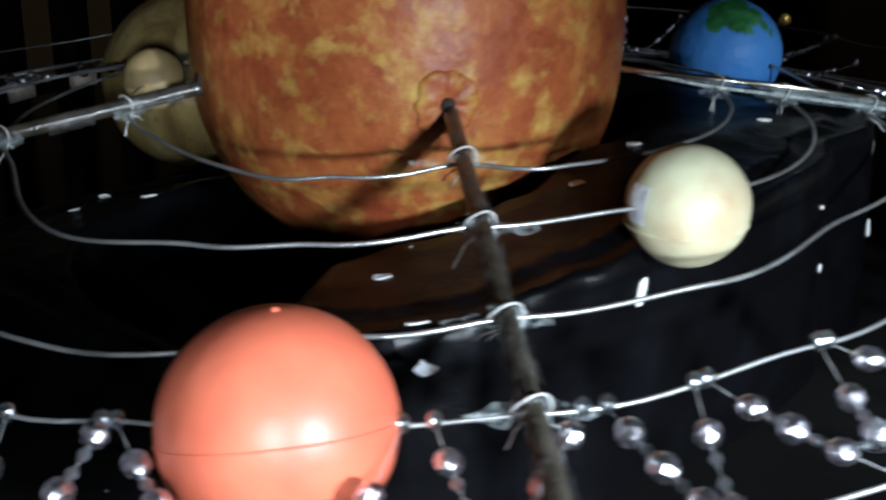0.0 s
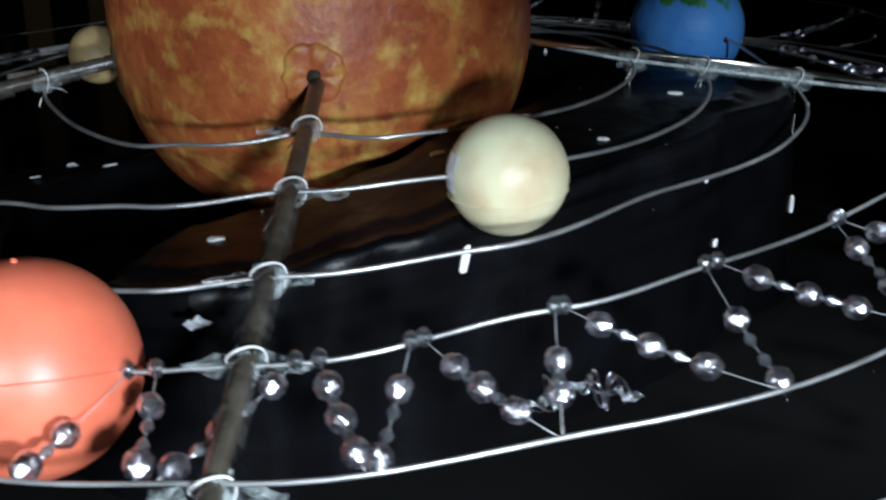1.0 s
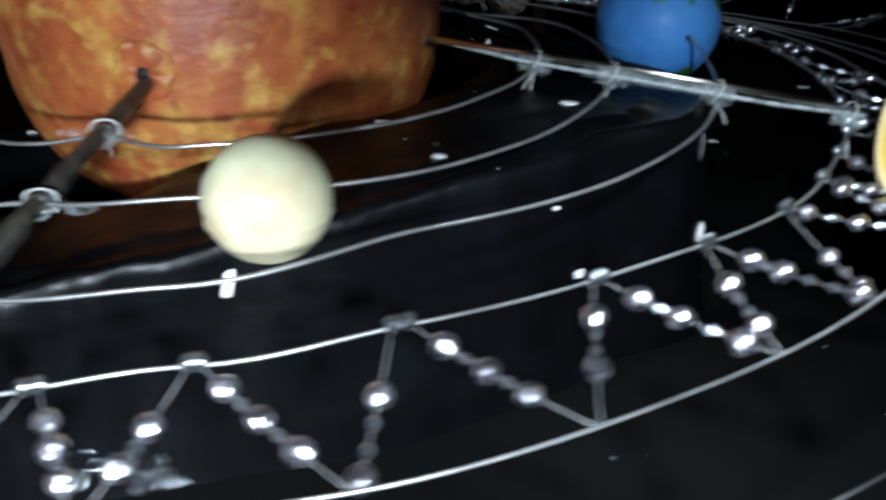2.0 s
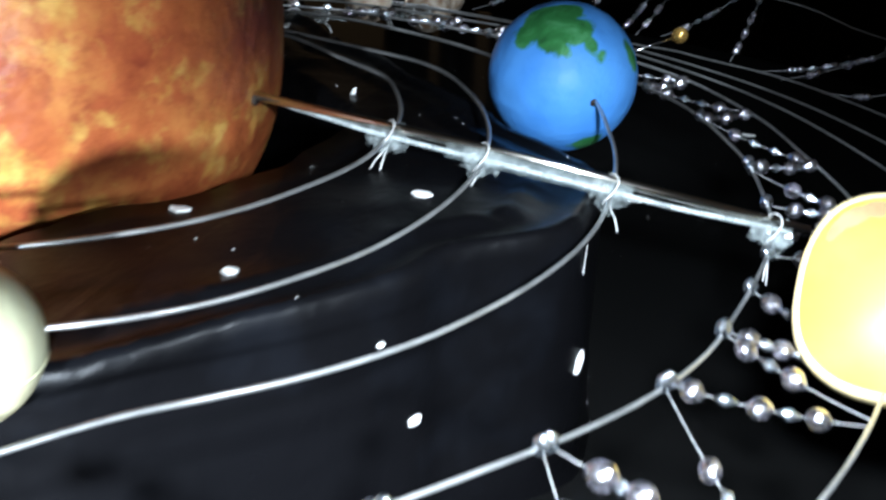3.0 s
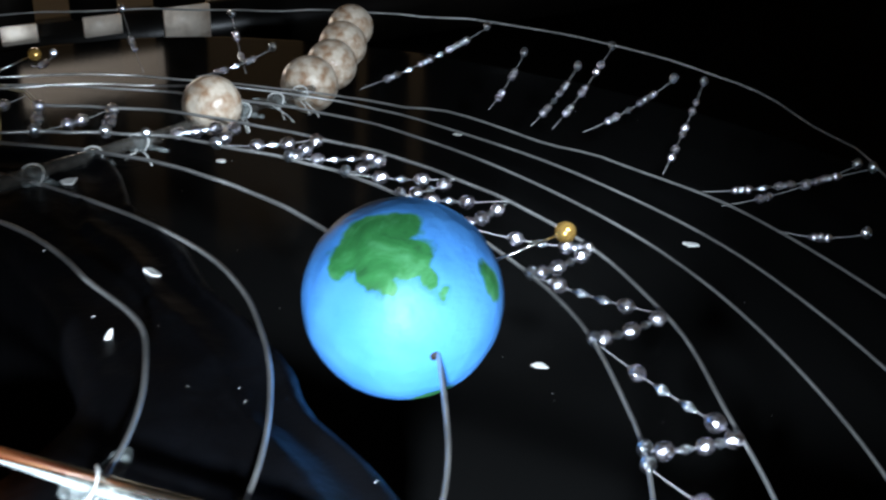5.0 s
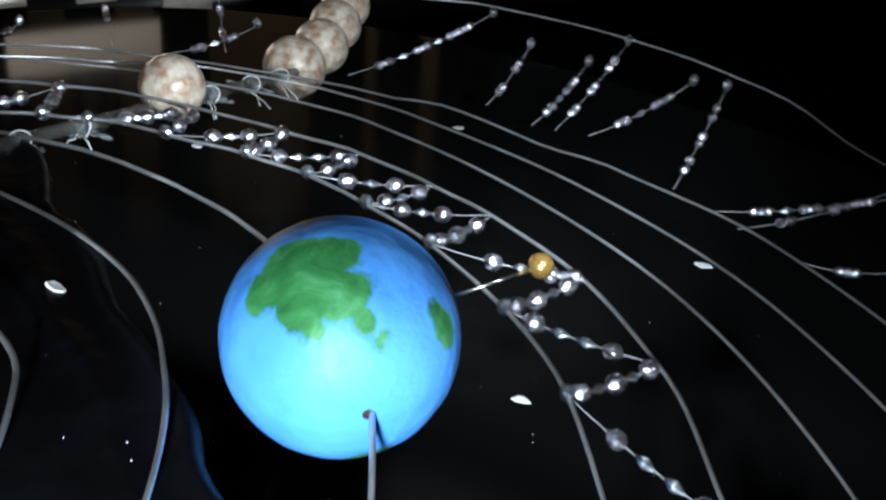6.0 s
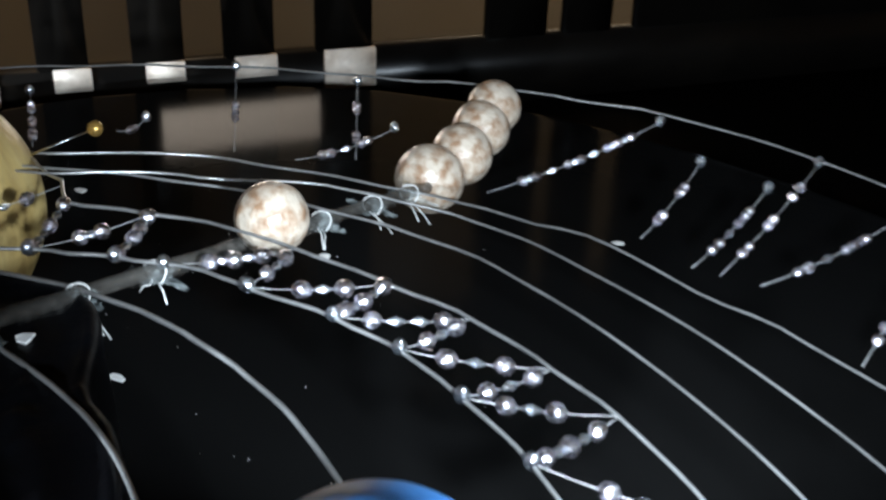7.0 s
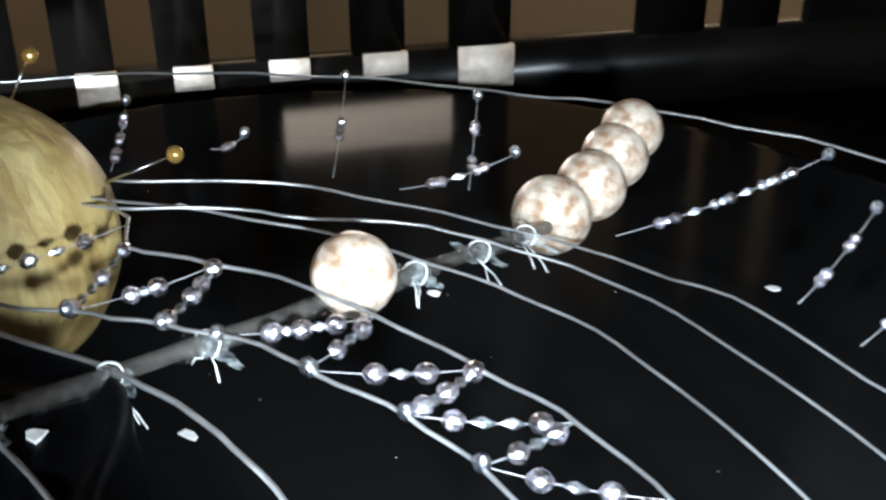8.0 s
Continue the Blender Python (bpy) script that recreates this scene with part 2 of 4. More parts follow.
def earth_material():
    """Blue with green land: two blotches with ragged outlines, given by directions from the ball's middle."""
    m = mat("painted_polystyrene", (0.06, 0.24, 0.72), rough=0.50, bump=0.9, bscale=140, spec=0.4)
    nt = m.node_tree
    tc = nt.nodes.new("ShaderNodeTexCoord")
    n = nt.nodes.new("ShaderNodeTexNoise")
    n.inputs["Scale"].default_value, n.inputs["Detail"].default_value = 150, 6
    nt.links.new(tc.outputs["Object"], n.inputs["Vector"])
    sc = nt.nodes.new("ShaderNodeVectorMath")
    sc.operation = "NORMALIZE"
    nt.links.new(tc.outputs["Object"], sc.inputs[0])
    land = None
    for d, reach, squash in EARTH_LAND:
        v = Vector(d).normalized()
        dist = nt.nodes.new("ShaderNodeVectorMath")
        dist.operation = "SUBTRACT"
        dist.inputs[1].default_value = v
        nt.links.new(sc.outputs[0], dist.inputs[0])
        ms = nt.nodes.new("ShaderNodeVectorMath")
        ms.operation = "MULTIPLY"
        ms.inputs[1].default_value = squash
        nt.links.new(dist.outputs[0], ms.inputs[0])
        ln = nt.nodes.new("ShaderNodeVectorMath")
        ln.operation = "LENGTH"
        nt.links.new(ms.outputs[0], ln.inputs[0])
        ad = nt.nodes.new("ShaderNodeMath")
        ad.operation = "MULTIPLY_ADD"
        ad.inputs[1].default_value, ad.inputs[2].default_value = 0.42, -0.20 - reach
        nt.links.new(n.outputs["Fac"], ad.inputs[0])
        sm = nt.nodes.new("ShaderNodeMath")
        sm.operation = "ADD"
        nt.links.new(ln.outputs["Value"], sm.inputs[0])
        nt.links.new(ad.outputs[0], sm.inputs[1])
        if land is None:
            land = sm.outputs[0]
        else:
            mn = nt.nodes.new("ShaderNodeMath")
            mn.operation = "MINIMUM"
            nt.links.new(land, mn.inputs[0])
            nt.links.new(sm.outputs[0], mn.inputs[1])
            land = mn.outputs[0]
    blue = ramp(nt, noise_tex(nt, 45, 5), [(0.3, (0.05, 0.235, 0.66)), (0.7, (0.09, 0.325, 0.76))])
    green = ramp(nt, noise_tex(nt, 85, 8, 0.6, 0.62), [(0.34, (0.012, 0.075, 0.022)), (0.50, (0.03, 0.18, 0.05)), (0.64, (0.085, 0.31, 0.13))])
    fac = ramp(nt, land, [(0.0, (1, 1, 1)), (0.055, (0, 0, 0))])
    nt.links.new(blend(nt, blue, green, fac), nt.nodes["Principled BSDF"].inputs["Base Color"])
    return m


# directions, reach and per-axis weight of the land patches
EARTH_LAND = [((-0.28, -0.42, 0.86), 0.31, (1, 1, 1)), ((-0.44, -0.57, 0.67), 0.20, (1, 1, 1)), ((-0.08, -0.68, 0.73), 0.23, (1, 1, 1)), ((0.18, -0.60, 0.78), 0.23, (1, 1, 1)),
              ((0.40, -0.66, 0.63), 0.13, (1, 1, 1)), ((0.54, -0.64, 0.54), 0.07, (1, 1, 1)), ((0.07, -0.82, 0.57), 0.10, (1, 1, 1)), ((0.04, -0.30, 0.95), 0.20, (1, 1, 1)),
              ((0.92, -0.15, 0.38), 0.15, (1, 1.3, 0.65)), ((0.47, -0.51, -0.72), 0.2, (1, 1, 1))]
EARTH = earth_material()


# ---- mesh helpers ----
def finish(name, bm, material, smooth=True):
    me = bpy.data.meshes.new(name)
    bm.to_mesh(me)
    bm.free()
    me.materials.append(material)
    if smooth:
        me.polygons.foreach_set("use_smooth", [True] * len(me.polygons))
    return me


def part(name, bm, material, parent, label="", smooth=True):
    ob = new(name, finish(name, bm, material, smooth) if isinstance(bm, bmesh.types.BMesh) else bm)
    ob.parent = parent
    return tagged(ob, label)


def thing(name, place, label, category, group="", kind=""):
    ob = new(name)
    ob.empty_display_size = 0.005
    ob.location = place
    return tagged(ob, label, category, group, kind)


def tube(bm, pts, r, sides=8, closed=False, r_end=None):
    """A tube along pts, added to bm."""
    n = len(pts)
    up = Vector((0.03, 0.05, 1))
    rings = []
    for i, p in enumerate(pts):
        a = pts[(i - 1) % n] if closed or i else p
        b = pts[(i + 1) % n] if closed or i < n - 1 else p
        d = (b - a).normalized()
        x = d.cross(up)
        if x.length < 0.1:
            x = d.cross(Vector((1, 0, 0)))
        x.normalize()
        y = d.cross(x)
        rr = r if r_end is None else r + (r_end - r) * i / (n - 1)
        rings.append([bm.verts.new(p + (x * math.cos(k * 2 * math.pi / sides) + y * math.sin(k * 2 * math.pi / sides)) * rr) for k in range(sides)])
    for i in range(n if closed else n - 1):
        a, b = rings[i], rings[(i + 1) % n]
        for k in range(sides):
            bm.faces.new((a[k], a[(k + 1) % sides], b[(k + 1) % sides], b[k]))
    if not closed:
        bm.faces.new(rings[0][::-1])
        bm.faces.new(rings[-1])
    return bm


def lathe(profile, seg=64, wob=0.0, freq=4.0):
    """A turned body from (radius, height) pairs, with an uneven surface."""
    bm = bmesh.new()
    rows = []
    for r, z in profile:
        row = []
        for k in range(seg):
            a = 2 * math.pi * k / seg
            p = Vector((r * math.cos(a), r * math.sin(a), z))
            w = 1 + wob * noise.noise(p * freq / max(0.001, profile[len(profile) // 2][0]))
            row.append(bm.verts.new((p.x * w, p.y * w, p.z)))
        rows.append(row)
    for a, b in zip(rows, rows[1:]):
        for k in range(seg):
            bm.faces.new((a[k], a[(k + 1) % seg], b[(k + 1) % seg], b[k]))
    bm.faces.new(rows[0][::-1])
    bm.faces.new(rows[-1])
    return bm


def ball(r, seg=48, wob=0.0, freq=3.0, squash=1.0, seed=0.0):
    bm = bmesh.new()
    bmesh.ops.create_uvsphere(bm, u_segments=seg, v_segments=seg // 2, radius=r)
    for v in bm.verts:
        v.co *= 1 + wob * noise.noise(v.co * freq / r + Vector((seed, seed * 2, 0)))
        v.co.z *= squash
    return bm


def box(bm, lo, hi, bevel=0.0):
    out = bmesh.ops.create_cube(bm, size=1)
    c = [(a + b) / 2 for a, b in zip(lo, hi)]
    d = [b - a for a, b in zip(lo, hi)]
    for v in out["verts"]:
        v.co = Vector((c[0] + v.co.x * d[0], c[1] + v.co.y * d[1], c[2] + v.co.z * d[2]))
    if bevel:
        edges = list({e for v in out["verts"] for e in v.link_edges})
        bmesh.ops.bevel(bm, geom=edges, offset=bevel, segments=2, affect="EDGES")
    return bm


def interp(table, a):
    """A smooth periodic value from (degrees, value) pairs."""
    a = (a + 180) % 360 - 180
    n = len(table)
    for i in range(n):
        a0, v0 = table[i]
        a1, v1 = table[(i + 1) % n]
        if i == n - 1:
            a1 += 360
        b = a if a >= a0 else a + 360
        if a0 <= b <= a1:
            s = (b - a0) / (a1 - a0)
            s = s * s * (3 - 2 * s)
            return v0 + (v1 - v0) * s
    return table[0][1]


DIP = [(-180, -0.03), (-122, -0.055), (-100, -0.045), (-89, -0.03), (-72, -0.004), (-55, 0.0), (95, 0.0), (140, -0.02)]


def droop(r):
    """The height of the wires above the hub plane, by their radius."""
    xs = (0.0, 0.31, 0.5, 0.83, 1.0, 1.165, 1.32, 1.475, 1.575, 1.95, 2.3)
    zs = (0.12, 0.10, 0.065, 0.01, -0.015, -0.035, -0.07, -0.11, -0.14, -0.045, -0.03)
    return float(np.interp(r, xs, zs))


RING = {
    1: [(-150, 0.51), (-117, 0.53), (-108, 0.51), (-90, 0.475), (-76, 0.515), (-35, 0.515), (0, 0.523), (28, 0.52), (47, 0.48), (90, 0.46), (150, 0.5)],
    2: [(-158, 0.70), (-133, 0.765), (-118, 0.72), (-106, 0.69), (-90, 0.65), (-47, 0.655), (-17, 0.652), (17, 0.645), (30, 0.648), (39, 0.652), (50, 0.655), (66, 0.66), (77, 0.66), (110, 0.64), (160, 0.66)],
    3: [(-160, 0.96), (-120, 0.95), (-99, 0.87), (-88, 0.845), (-73, 0.84), (-52, 0.785), (-29, 0.80), (0, 0.817), (16, 0.83), (40, 0.845), (56, 0.837), (63, 0.829), (70, 0.818), (74, 0.812), (80, 0.80), (92, 0.775), (104, 0.745), (150, 0.88)],
    4: [(-160, 1.05), (-118, 1.04), (-112, 1.02), (-96, 1.0), (-85, 1.0), (-70, 0.98), (-58, 0.96), (-43, 0.963), (-15, 1.0), (8, 1.03), (20, 1.045), (32, 1.056), (48, 1.043), (56, 1.03), (61, 1.022), (67, 1.0), (74, 0.962), (78, 0.952), (85, 0.903), (89, 0.87), (96, 0.825), (104, 0.81), (120, 0.83), (160, 1.0)],
    5: [(-160, 1.2), (-110, 1.17), (-83, 1.187), (-64, 1.19), (-45, 1.17), (-18, 1.17), (10, 1.17), (20, 1.165), (32, 1.192), (42, 1.198), (51, 1.188), (56, 1.168), (63, 1.148), (69, 1.118), (77, 1.098), (84, 1.085), (91, 1.053), (96, 1.03), (101, 1.13), (107, 1.24), (118, 1.3), (150, 1.2)],
    6: [(-150, 1.34), (0, 1.33), (40, 1.325), (58, 1.315), (66, 1.315), (70, 1.322), (76, 1.298), (83, 1.266), (87, 1.25), (95, 1.2), (103, 1.16), (150, 1.28)],
    7: [(-150, 1.5), (0, 1.48), (40, 1.485), (54, 1.464), (66, 1.468), (71, 1.474), (76, 1.452), (81, 1.41), (84, 1.385), (92, 1.246), (102, 1.135), (150, 1.36)],
    8: [(-150, 1.64), (0, 1.63), (46, 1.632), (57, 1.61), (62, 1.588), (70, 1.595), (76, 1.563), (79, 1.54), (85, 1.484), (93, 1.423), (106, 1.25), (150, 1.45)],
    9: [(-150, 1.85), (0, 1.82), (40, 1.84), (47, 1.905), (56, 1.968), (61, 1.98), (66, 1.976), (74, 1.958), (79, 1.927), (85, 1.90), (90, 1.862), (97, 1.838), (105, 1.80), (112, 1.775), (122, 1.75), (160, 1.78)],
}


def on_ring(k, a):
    r = interp(RING[k], a)
    z = droop(r) + interp(DIP, a) * (0.35, 0.4, 0.6, 1.0)[min(k, 4) - 1]
    if k == 3:
        # the third wire rises into the blue ball
        z += 0.028 * math.exp(-((a - 25) / 9) ** 2)
    if k == 2:
        # the second wire sags behind the sun
        z -= 0.025 * math.exp(-((a - 68) / 22) ** 2)
    return P3(r * math.cos(radians(a)), r * math.sin(radians(a)), z)


# ---- the room ----
def slab(name, lo, hi, material, label, category):
    ob = new(name, finish(name, box(bmesh.new(), lo, hi), material, False))
    return tagged(ob, label, category, kind="structure")


slab("floor", (-2.2, -2.2, -0.05), (2.2, 2.6, 0.0), FLOORM, "dark plain floor under the table", "floor")
slab("ceiling", (-2.2, -2.2, 2.4), (2.2, 2.6, 2.45), WALL, "plain painted ceiling over the room", "ceiling")
slab("wall_north", (-2.2, 2.6, -0.05), (2.2, 2.7, 2.45), WALL, "plain beige painted wall behind the screen", "wall")
slab("wall_south", (-2.2, -2.3, -0.05), (2.2, -2.2, 2.45), WALL, "plain beige painted wall", "wall")
slab("wall_east", (2.2, -2.3, -0.05), (2.3, 2.7, 2.45), WALL, "plain beige painted wall", "wall")
slab("wall_west", (-2.3, -2.3, -0.05), (-2.2, 2.7, 2.45), WALL, "plain beige painted wall", "wall")

table = thing("table", (0, 0, 0.75), "dark lacquered wooden table under the black board", "table")
part("tabletop", box(bmesh.new(), (-1.0, -1.0, -0.03), (1.3, 1.5, 0.0), 0.004), DARKWOOD, table)
for lx, ly in ((-0.9, -0.9), (1.2, -0.9), (-0.9, 1.4), (1.2, 1.4)):
    part("leg", box(bmesh.new(), (lx - 0.03, ly - 0.03, -0.75), (lx + 0.03, ly + 0.03, -0.031), 0.003), DARKWOOD, table)


# ---- the round board and the black box in its middle ----
BOARD_Z = -0.36
BOARD_R = [(-180, 2.15), (-90, 2.3), (0, 2.5), (60, 2.55), (90, 2.58), (98, 2.56), (103, 2.52), (108, 2.45), (113, 2.38), (118, 2.29), (124, 2.16), (135, 2.1)]


def board():
    th = thing("round_board", P3(0, 0, -0.62), "round board wrapped in glossy black plastic film", "board")
    t = (0.62 + BOARD_Z) * S
    R = 2.42 * S
    prof = [(R - 0.004, 0.0), (R, 0.004), (R, t - 0.005), (R - 0.0015, t - 0.0015), (R - 0.005, t), (R - 0.008, t), (R * 0.7, t), (R * 0.35, t), (0.004, t)]
    bm = lathe(prof, 128)
    for v in bm.verts:
        f = interp(BOARD_R, math.degrees(math.atan2(v.co.y, v.co.x))) / 2.42
        v.co.x, v.co.y = v.co.x * f, v.co.y * f
    part("board_body", bm, BLACK_BOARD, th)
    return th


board()

BOX = [(-180, 0.80), (-135, 0.66), (-100, 0.78), (-92, 0.755), (-85, 0.70), (-78, 0.668), (-68, 0.645), (-45, 0.648), (-20, 0.685), (-4, 0.80), (4, 0.80), (24, 0.675), (45, 0.635), (66, 0.68), (82, 0.80), (92, 0.78), (135, 0.62)]
TOP = [(-180, -0.2), (-119, -0.2), (-108, -0.07), (-95, -0.055), (-78, -0.03), (-60, -0.002), (-40, 0.012), (0, 0.02), (95, 0.015), (120, -0.2)]
INNER = [(-180, 0.62), (-125, 0.62), (-112, 0.56), (-100, 0.48), (-75, 0.40), (-50, 0.33), (-20, 0.36), (0, 0.40), (20, 0.45), (45, 0.45), (80, 0.50), (130, 0.52)]


def black_box():
    th = thing("black_box", P3(0, 0, BOARD_Z), "box covered in creased black plastic film, hollow in its middle", "box")
    bm = bmesh.new()
    n = 360
    cols = []
    for k in range(n):
        a = -180 + 360 * k / n
        ca, sa = math.cos(radians(a)), math.sin(radians(a))
        ro, ri, zt = interp(BOX, a), interp(INNER, a), interp(TOP, a)
        crimp = 0.004 * noise.noise(Vector((a * 0.55, 3.0, 0))) + 0.0025 * noise.noise(Vector((a * 1.7, 9.0, 0)))
        pts = [(ro * 1.03, -0.36), (ro * 1.02, -0.30 + zt * 0.3), (ro * 1.012, -0.20 + zt * 0.6), (ro * 1.006, -0.11 + zt), (ro * 1.002, -0.05 + zt),
               (ro * 1.004, -0.026 + zt), (ro * 1.0, -0.010 + zt + crimp), (ro * 0.988, -0.001 + zt + crimp), (ro * 0.974, -0.003 + zt), (ro * 0.955, -0.009 + zt)]
        # a second, softer fold runs inside the edge
        for q, h in ((0.925, -0.008), (0.90, -0.002 + crimp), (0.882, 0.001 + crimp), (0.86, -0.004)):
            pts.append((max(ri + 0.02, ro * q), zt + h))
        r1 = pts[-1][0]
        for u in (0.2, 0.4, 0.6, 0.8, 1.0):
            r = r1 + (ri - r1) * u
            q = Vector((r * ca * 4, r * sa * 4, 3))
            pts.append((r, zt + 0.012 * noise.noise(q) + 0.003 * noise.noise(q * 4) + 0.003 * u))
        pts += [(ri - 0.01, -0.02 + zt), (ri * 0.98, -0.12 + zt * 0.8), (ri * 0.95, -0.34)]
        col = []
        for i, (r, z) in enumerate(pts):
            w = 0.010 * noise.noise(Vector((r * ca * 7, r * sa * 7, z * 5))) if 0 < i < len(pts) - 1 else 0
            col.append(bm.verts.new(((r + w) * ca * S, (r + w) * sa * S, (z - BOARD_Z) * S)))
        cols.append(col)
    for k in range(n):
        a, b = cols[k], cols[(k + 1) % n]
        for i in range(len(a) - 1):
            bm.faces.new((a[i], b[i], b[i + 1], a[i + 1]))
    part("film_cover", bm, BLACK_FILM, th, "creased glossy black film")
    part("box_floor", lathe([(0.62 * S, 0.0), (0.62 * S, 0.006), (0.60 * S, 0.0075), (0.58 * S, 0.0075), (0.004, 0.0075)], 64), BLACK_FILM, th)


black_box()


# ---- sun ----
def sun():
    th = thing("model_sun", P3(-0.033, 0.036, -0.335), "large orange model sun with yellow and red painted blotches", "model sun")
    prof = []
    n = 40
    for i in range(n + 1):
        a = -math.pi / 2 + math.pi * i / n
        s = math.sin(a)
        c = max(0.0, 1 - abs(s) ** 2.5) ** (1 / 2.5)
        h = 0.41 if s < 0 else 0.40
        prof.append((max(0.003, 0.376 * c * S), (0.19 + s * h + 0.335) * S))
    bm = lathe(prof, 96, 0.012, 2.5)
    part("body", bm, SUN, th)
    # a torn round patch of paper pasted round the hole of the smoky arm
    mid = prof[len(prof) // 2][0]
    bm = bmesh.new()
    loops = []
    for j, q in enumerate((0.19, 0.30, 0.6, 0.85, 0.97, 1.0)):
        row = []
        for k in range(48):
            a = 2 * math.pi * k / 48
            e = q * 0.050 * S * (1 + 0.32 * noise.noise(Vector((math.cos(a) * 2, math.sin(a) * 2, 5))))
            z = (0.112 + 0.335) * S + e * math.sin(a)
            rr = float(np.interp(z, [p[1] for p in prof], [p[0] for p in prof]))
            az = radians(-85.5) + e * math.cos(a) / rr
            p = Vector((rr * math.cos(az), rr * math.sin(az), z))
            w = 1 + 0.012 * noise.noise(p * 2.5 / mid)
            lift = (0.0004, 0.0007, 0.0008, 0.0009, 0.0006, -0.0003)[j] + (0.0011 if 0 < j < 5 else 0) * noise.noise(p * 420)
            row.append(bm.verts.new((p.x * w + math.cos(az) * lift, p.y * w + math.sin(az) * lift, z)))
        loops.append(row)
    for a, b in zip(loops, loops[1:]):
        for k in range(48):
            bm.faces.new((a[k], a[(k + 1) % 48], b[(k + 1) % 48], b[k]))
    part("paper_collar", bm, SUN, th, "wrinkled orange paper patch round a hole")
    # dark plugs, coloured as the shade in the holes where the tubes enter
    for a, z0, lift, hole in ((-85, 0.101, 0.0016, 0.0026), (-5.5, 0.090, 0.0006, 0.0015), (76, 0.092, 0.0008, 0.0024), (-159, 0.095, 0.0008, 0.0026)):
        z = (z0 + 0.335) * S + lift
        rr = float(np.interp(z, [p[1] for p in prof], [p[0] for p in prof]))
        v = Vector((math.cos(radians(a)), math.sin(radians(a)), 0))
        w = 1 + 0.012 * noise.noise((v * rr + Vector((0, 0, z))) * 2.5 / mid)
        c = v * rr * w + Vector((0, 0, z))
        part("socket", tube(bmesh.new(), [c - v * 0.004, c + v * 0.0006], hole, 14), HOLE, th, "dark hole in the paper")
    return th


sun()


# ---- arms ----
def lashing(th, p, along, r, seed):
    """Clear tape wrapped round the arm, tied with white thread whose two ends stick out."""
    rnd = random.Random(seed)
    side = along.cross(Vector((0, 0, 1))).normalized()
    up = side.cross(along).normalized()
    bm = bmesh.new()
    ks = 14
    rings = []
    for i, s in enumerate((-1.35, -1.0, -0.7, -0.35, 0.0, 0.35, 0.7, 1.0, 1.35)):
        w = r * (0.95 + 0.36 * rnd.random() * (1.3 - abs(s)))
        rings.append([bm.verts.new(p + along * (s + rnd.uniform(-0.18, 0.18)) * r * 1.25 - up * r * 0.4 + (side * math.cos(k * 2 * math.pi / ks) * 1.1 + up * math.sin(k * 2 * math.pi / ks)) * w * rnd.uniform(0.72, 1.25)) for k in range(ks)])
    for a, b in zip(rings, rings[1:]):
        for k in range(ks):
            bm.faces.new((a[k], a[(k + 1) % ks], b[(k + 1) % ks], b[k]))
    # crumpled wings of tape folded over the wire
    for sg in (-1, 1):
        ln = r * rnd.uniform(2.2, 4.4)
        rows = []
        for i in range(6):
            s = i / 5
            q = p + side * sg * (r * 0.9 + ln * s) - up * r * (0.45 + 0.2 * s)
            hw = r * (1.3 - 0.95 * s) * rnd.uniform(0.8, 1.25)
            rows.append([bm.verts.new(q + along * hw * (j - 2) / 2 + up * r * rnd.uniform(-0.35, 0.35)) for j in range(5)])
        for a, b in zip(rows, rows[1:]):
            for k in range(4):
                bm.faces.new((a[k], a[k + 1], b[k + 1], b[k]))
    tp = part("tape", bm, TAPE, th, "crumpled clear adhesive tape", False)
    pts = []
    for k in range(19):
        a = -0.6 + 4.4 * k / 18
        pts.append(p + side * math.cos(a) * r * 1.45 + up * (math.sin(a) * r * 1.5 - r * 0.3) + along * r * 0.5 * math.sin(a * 1.7))
    bm = tube(bmesh.new(), pts, 0.00026, 6)
    for sg in (-1, 1):
        q = p - up * r * 1.2 + side * sg * r * 0.4
        d = (side * rnd.uniform(0.4, 1.3) * rnd.choice((1, 1, sg)) - up * rnd.uniform(0.4, 1.1) + along * rnd.uniform(-0.6, 0.6)).normalized()
        ln = rnd.uniform(0.005, 0.011)
        tube(bm, [q, q + d * ln * 0.35 + side * 0.0007, q + d * ln * 0.7 + up * 0.0006, q + d * ln], 0.00022, 6)
    part("thread_tie", bm, THREAD, th, "knotted white thread with loose ends")


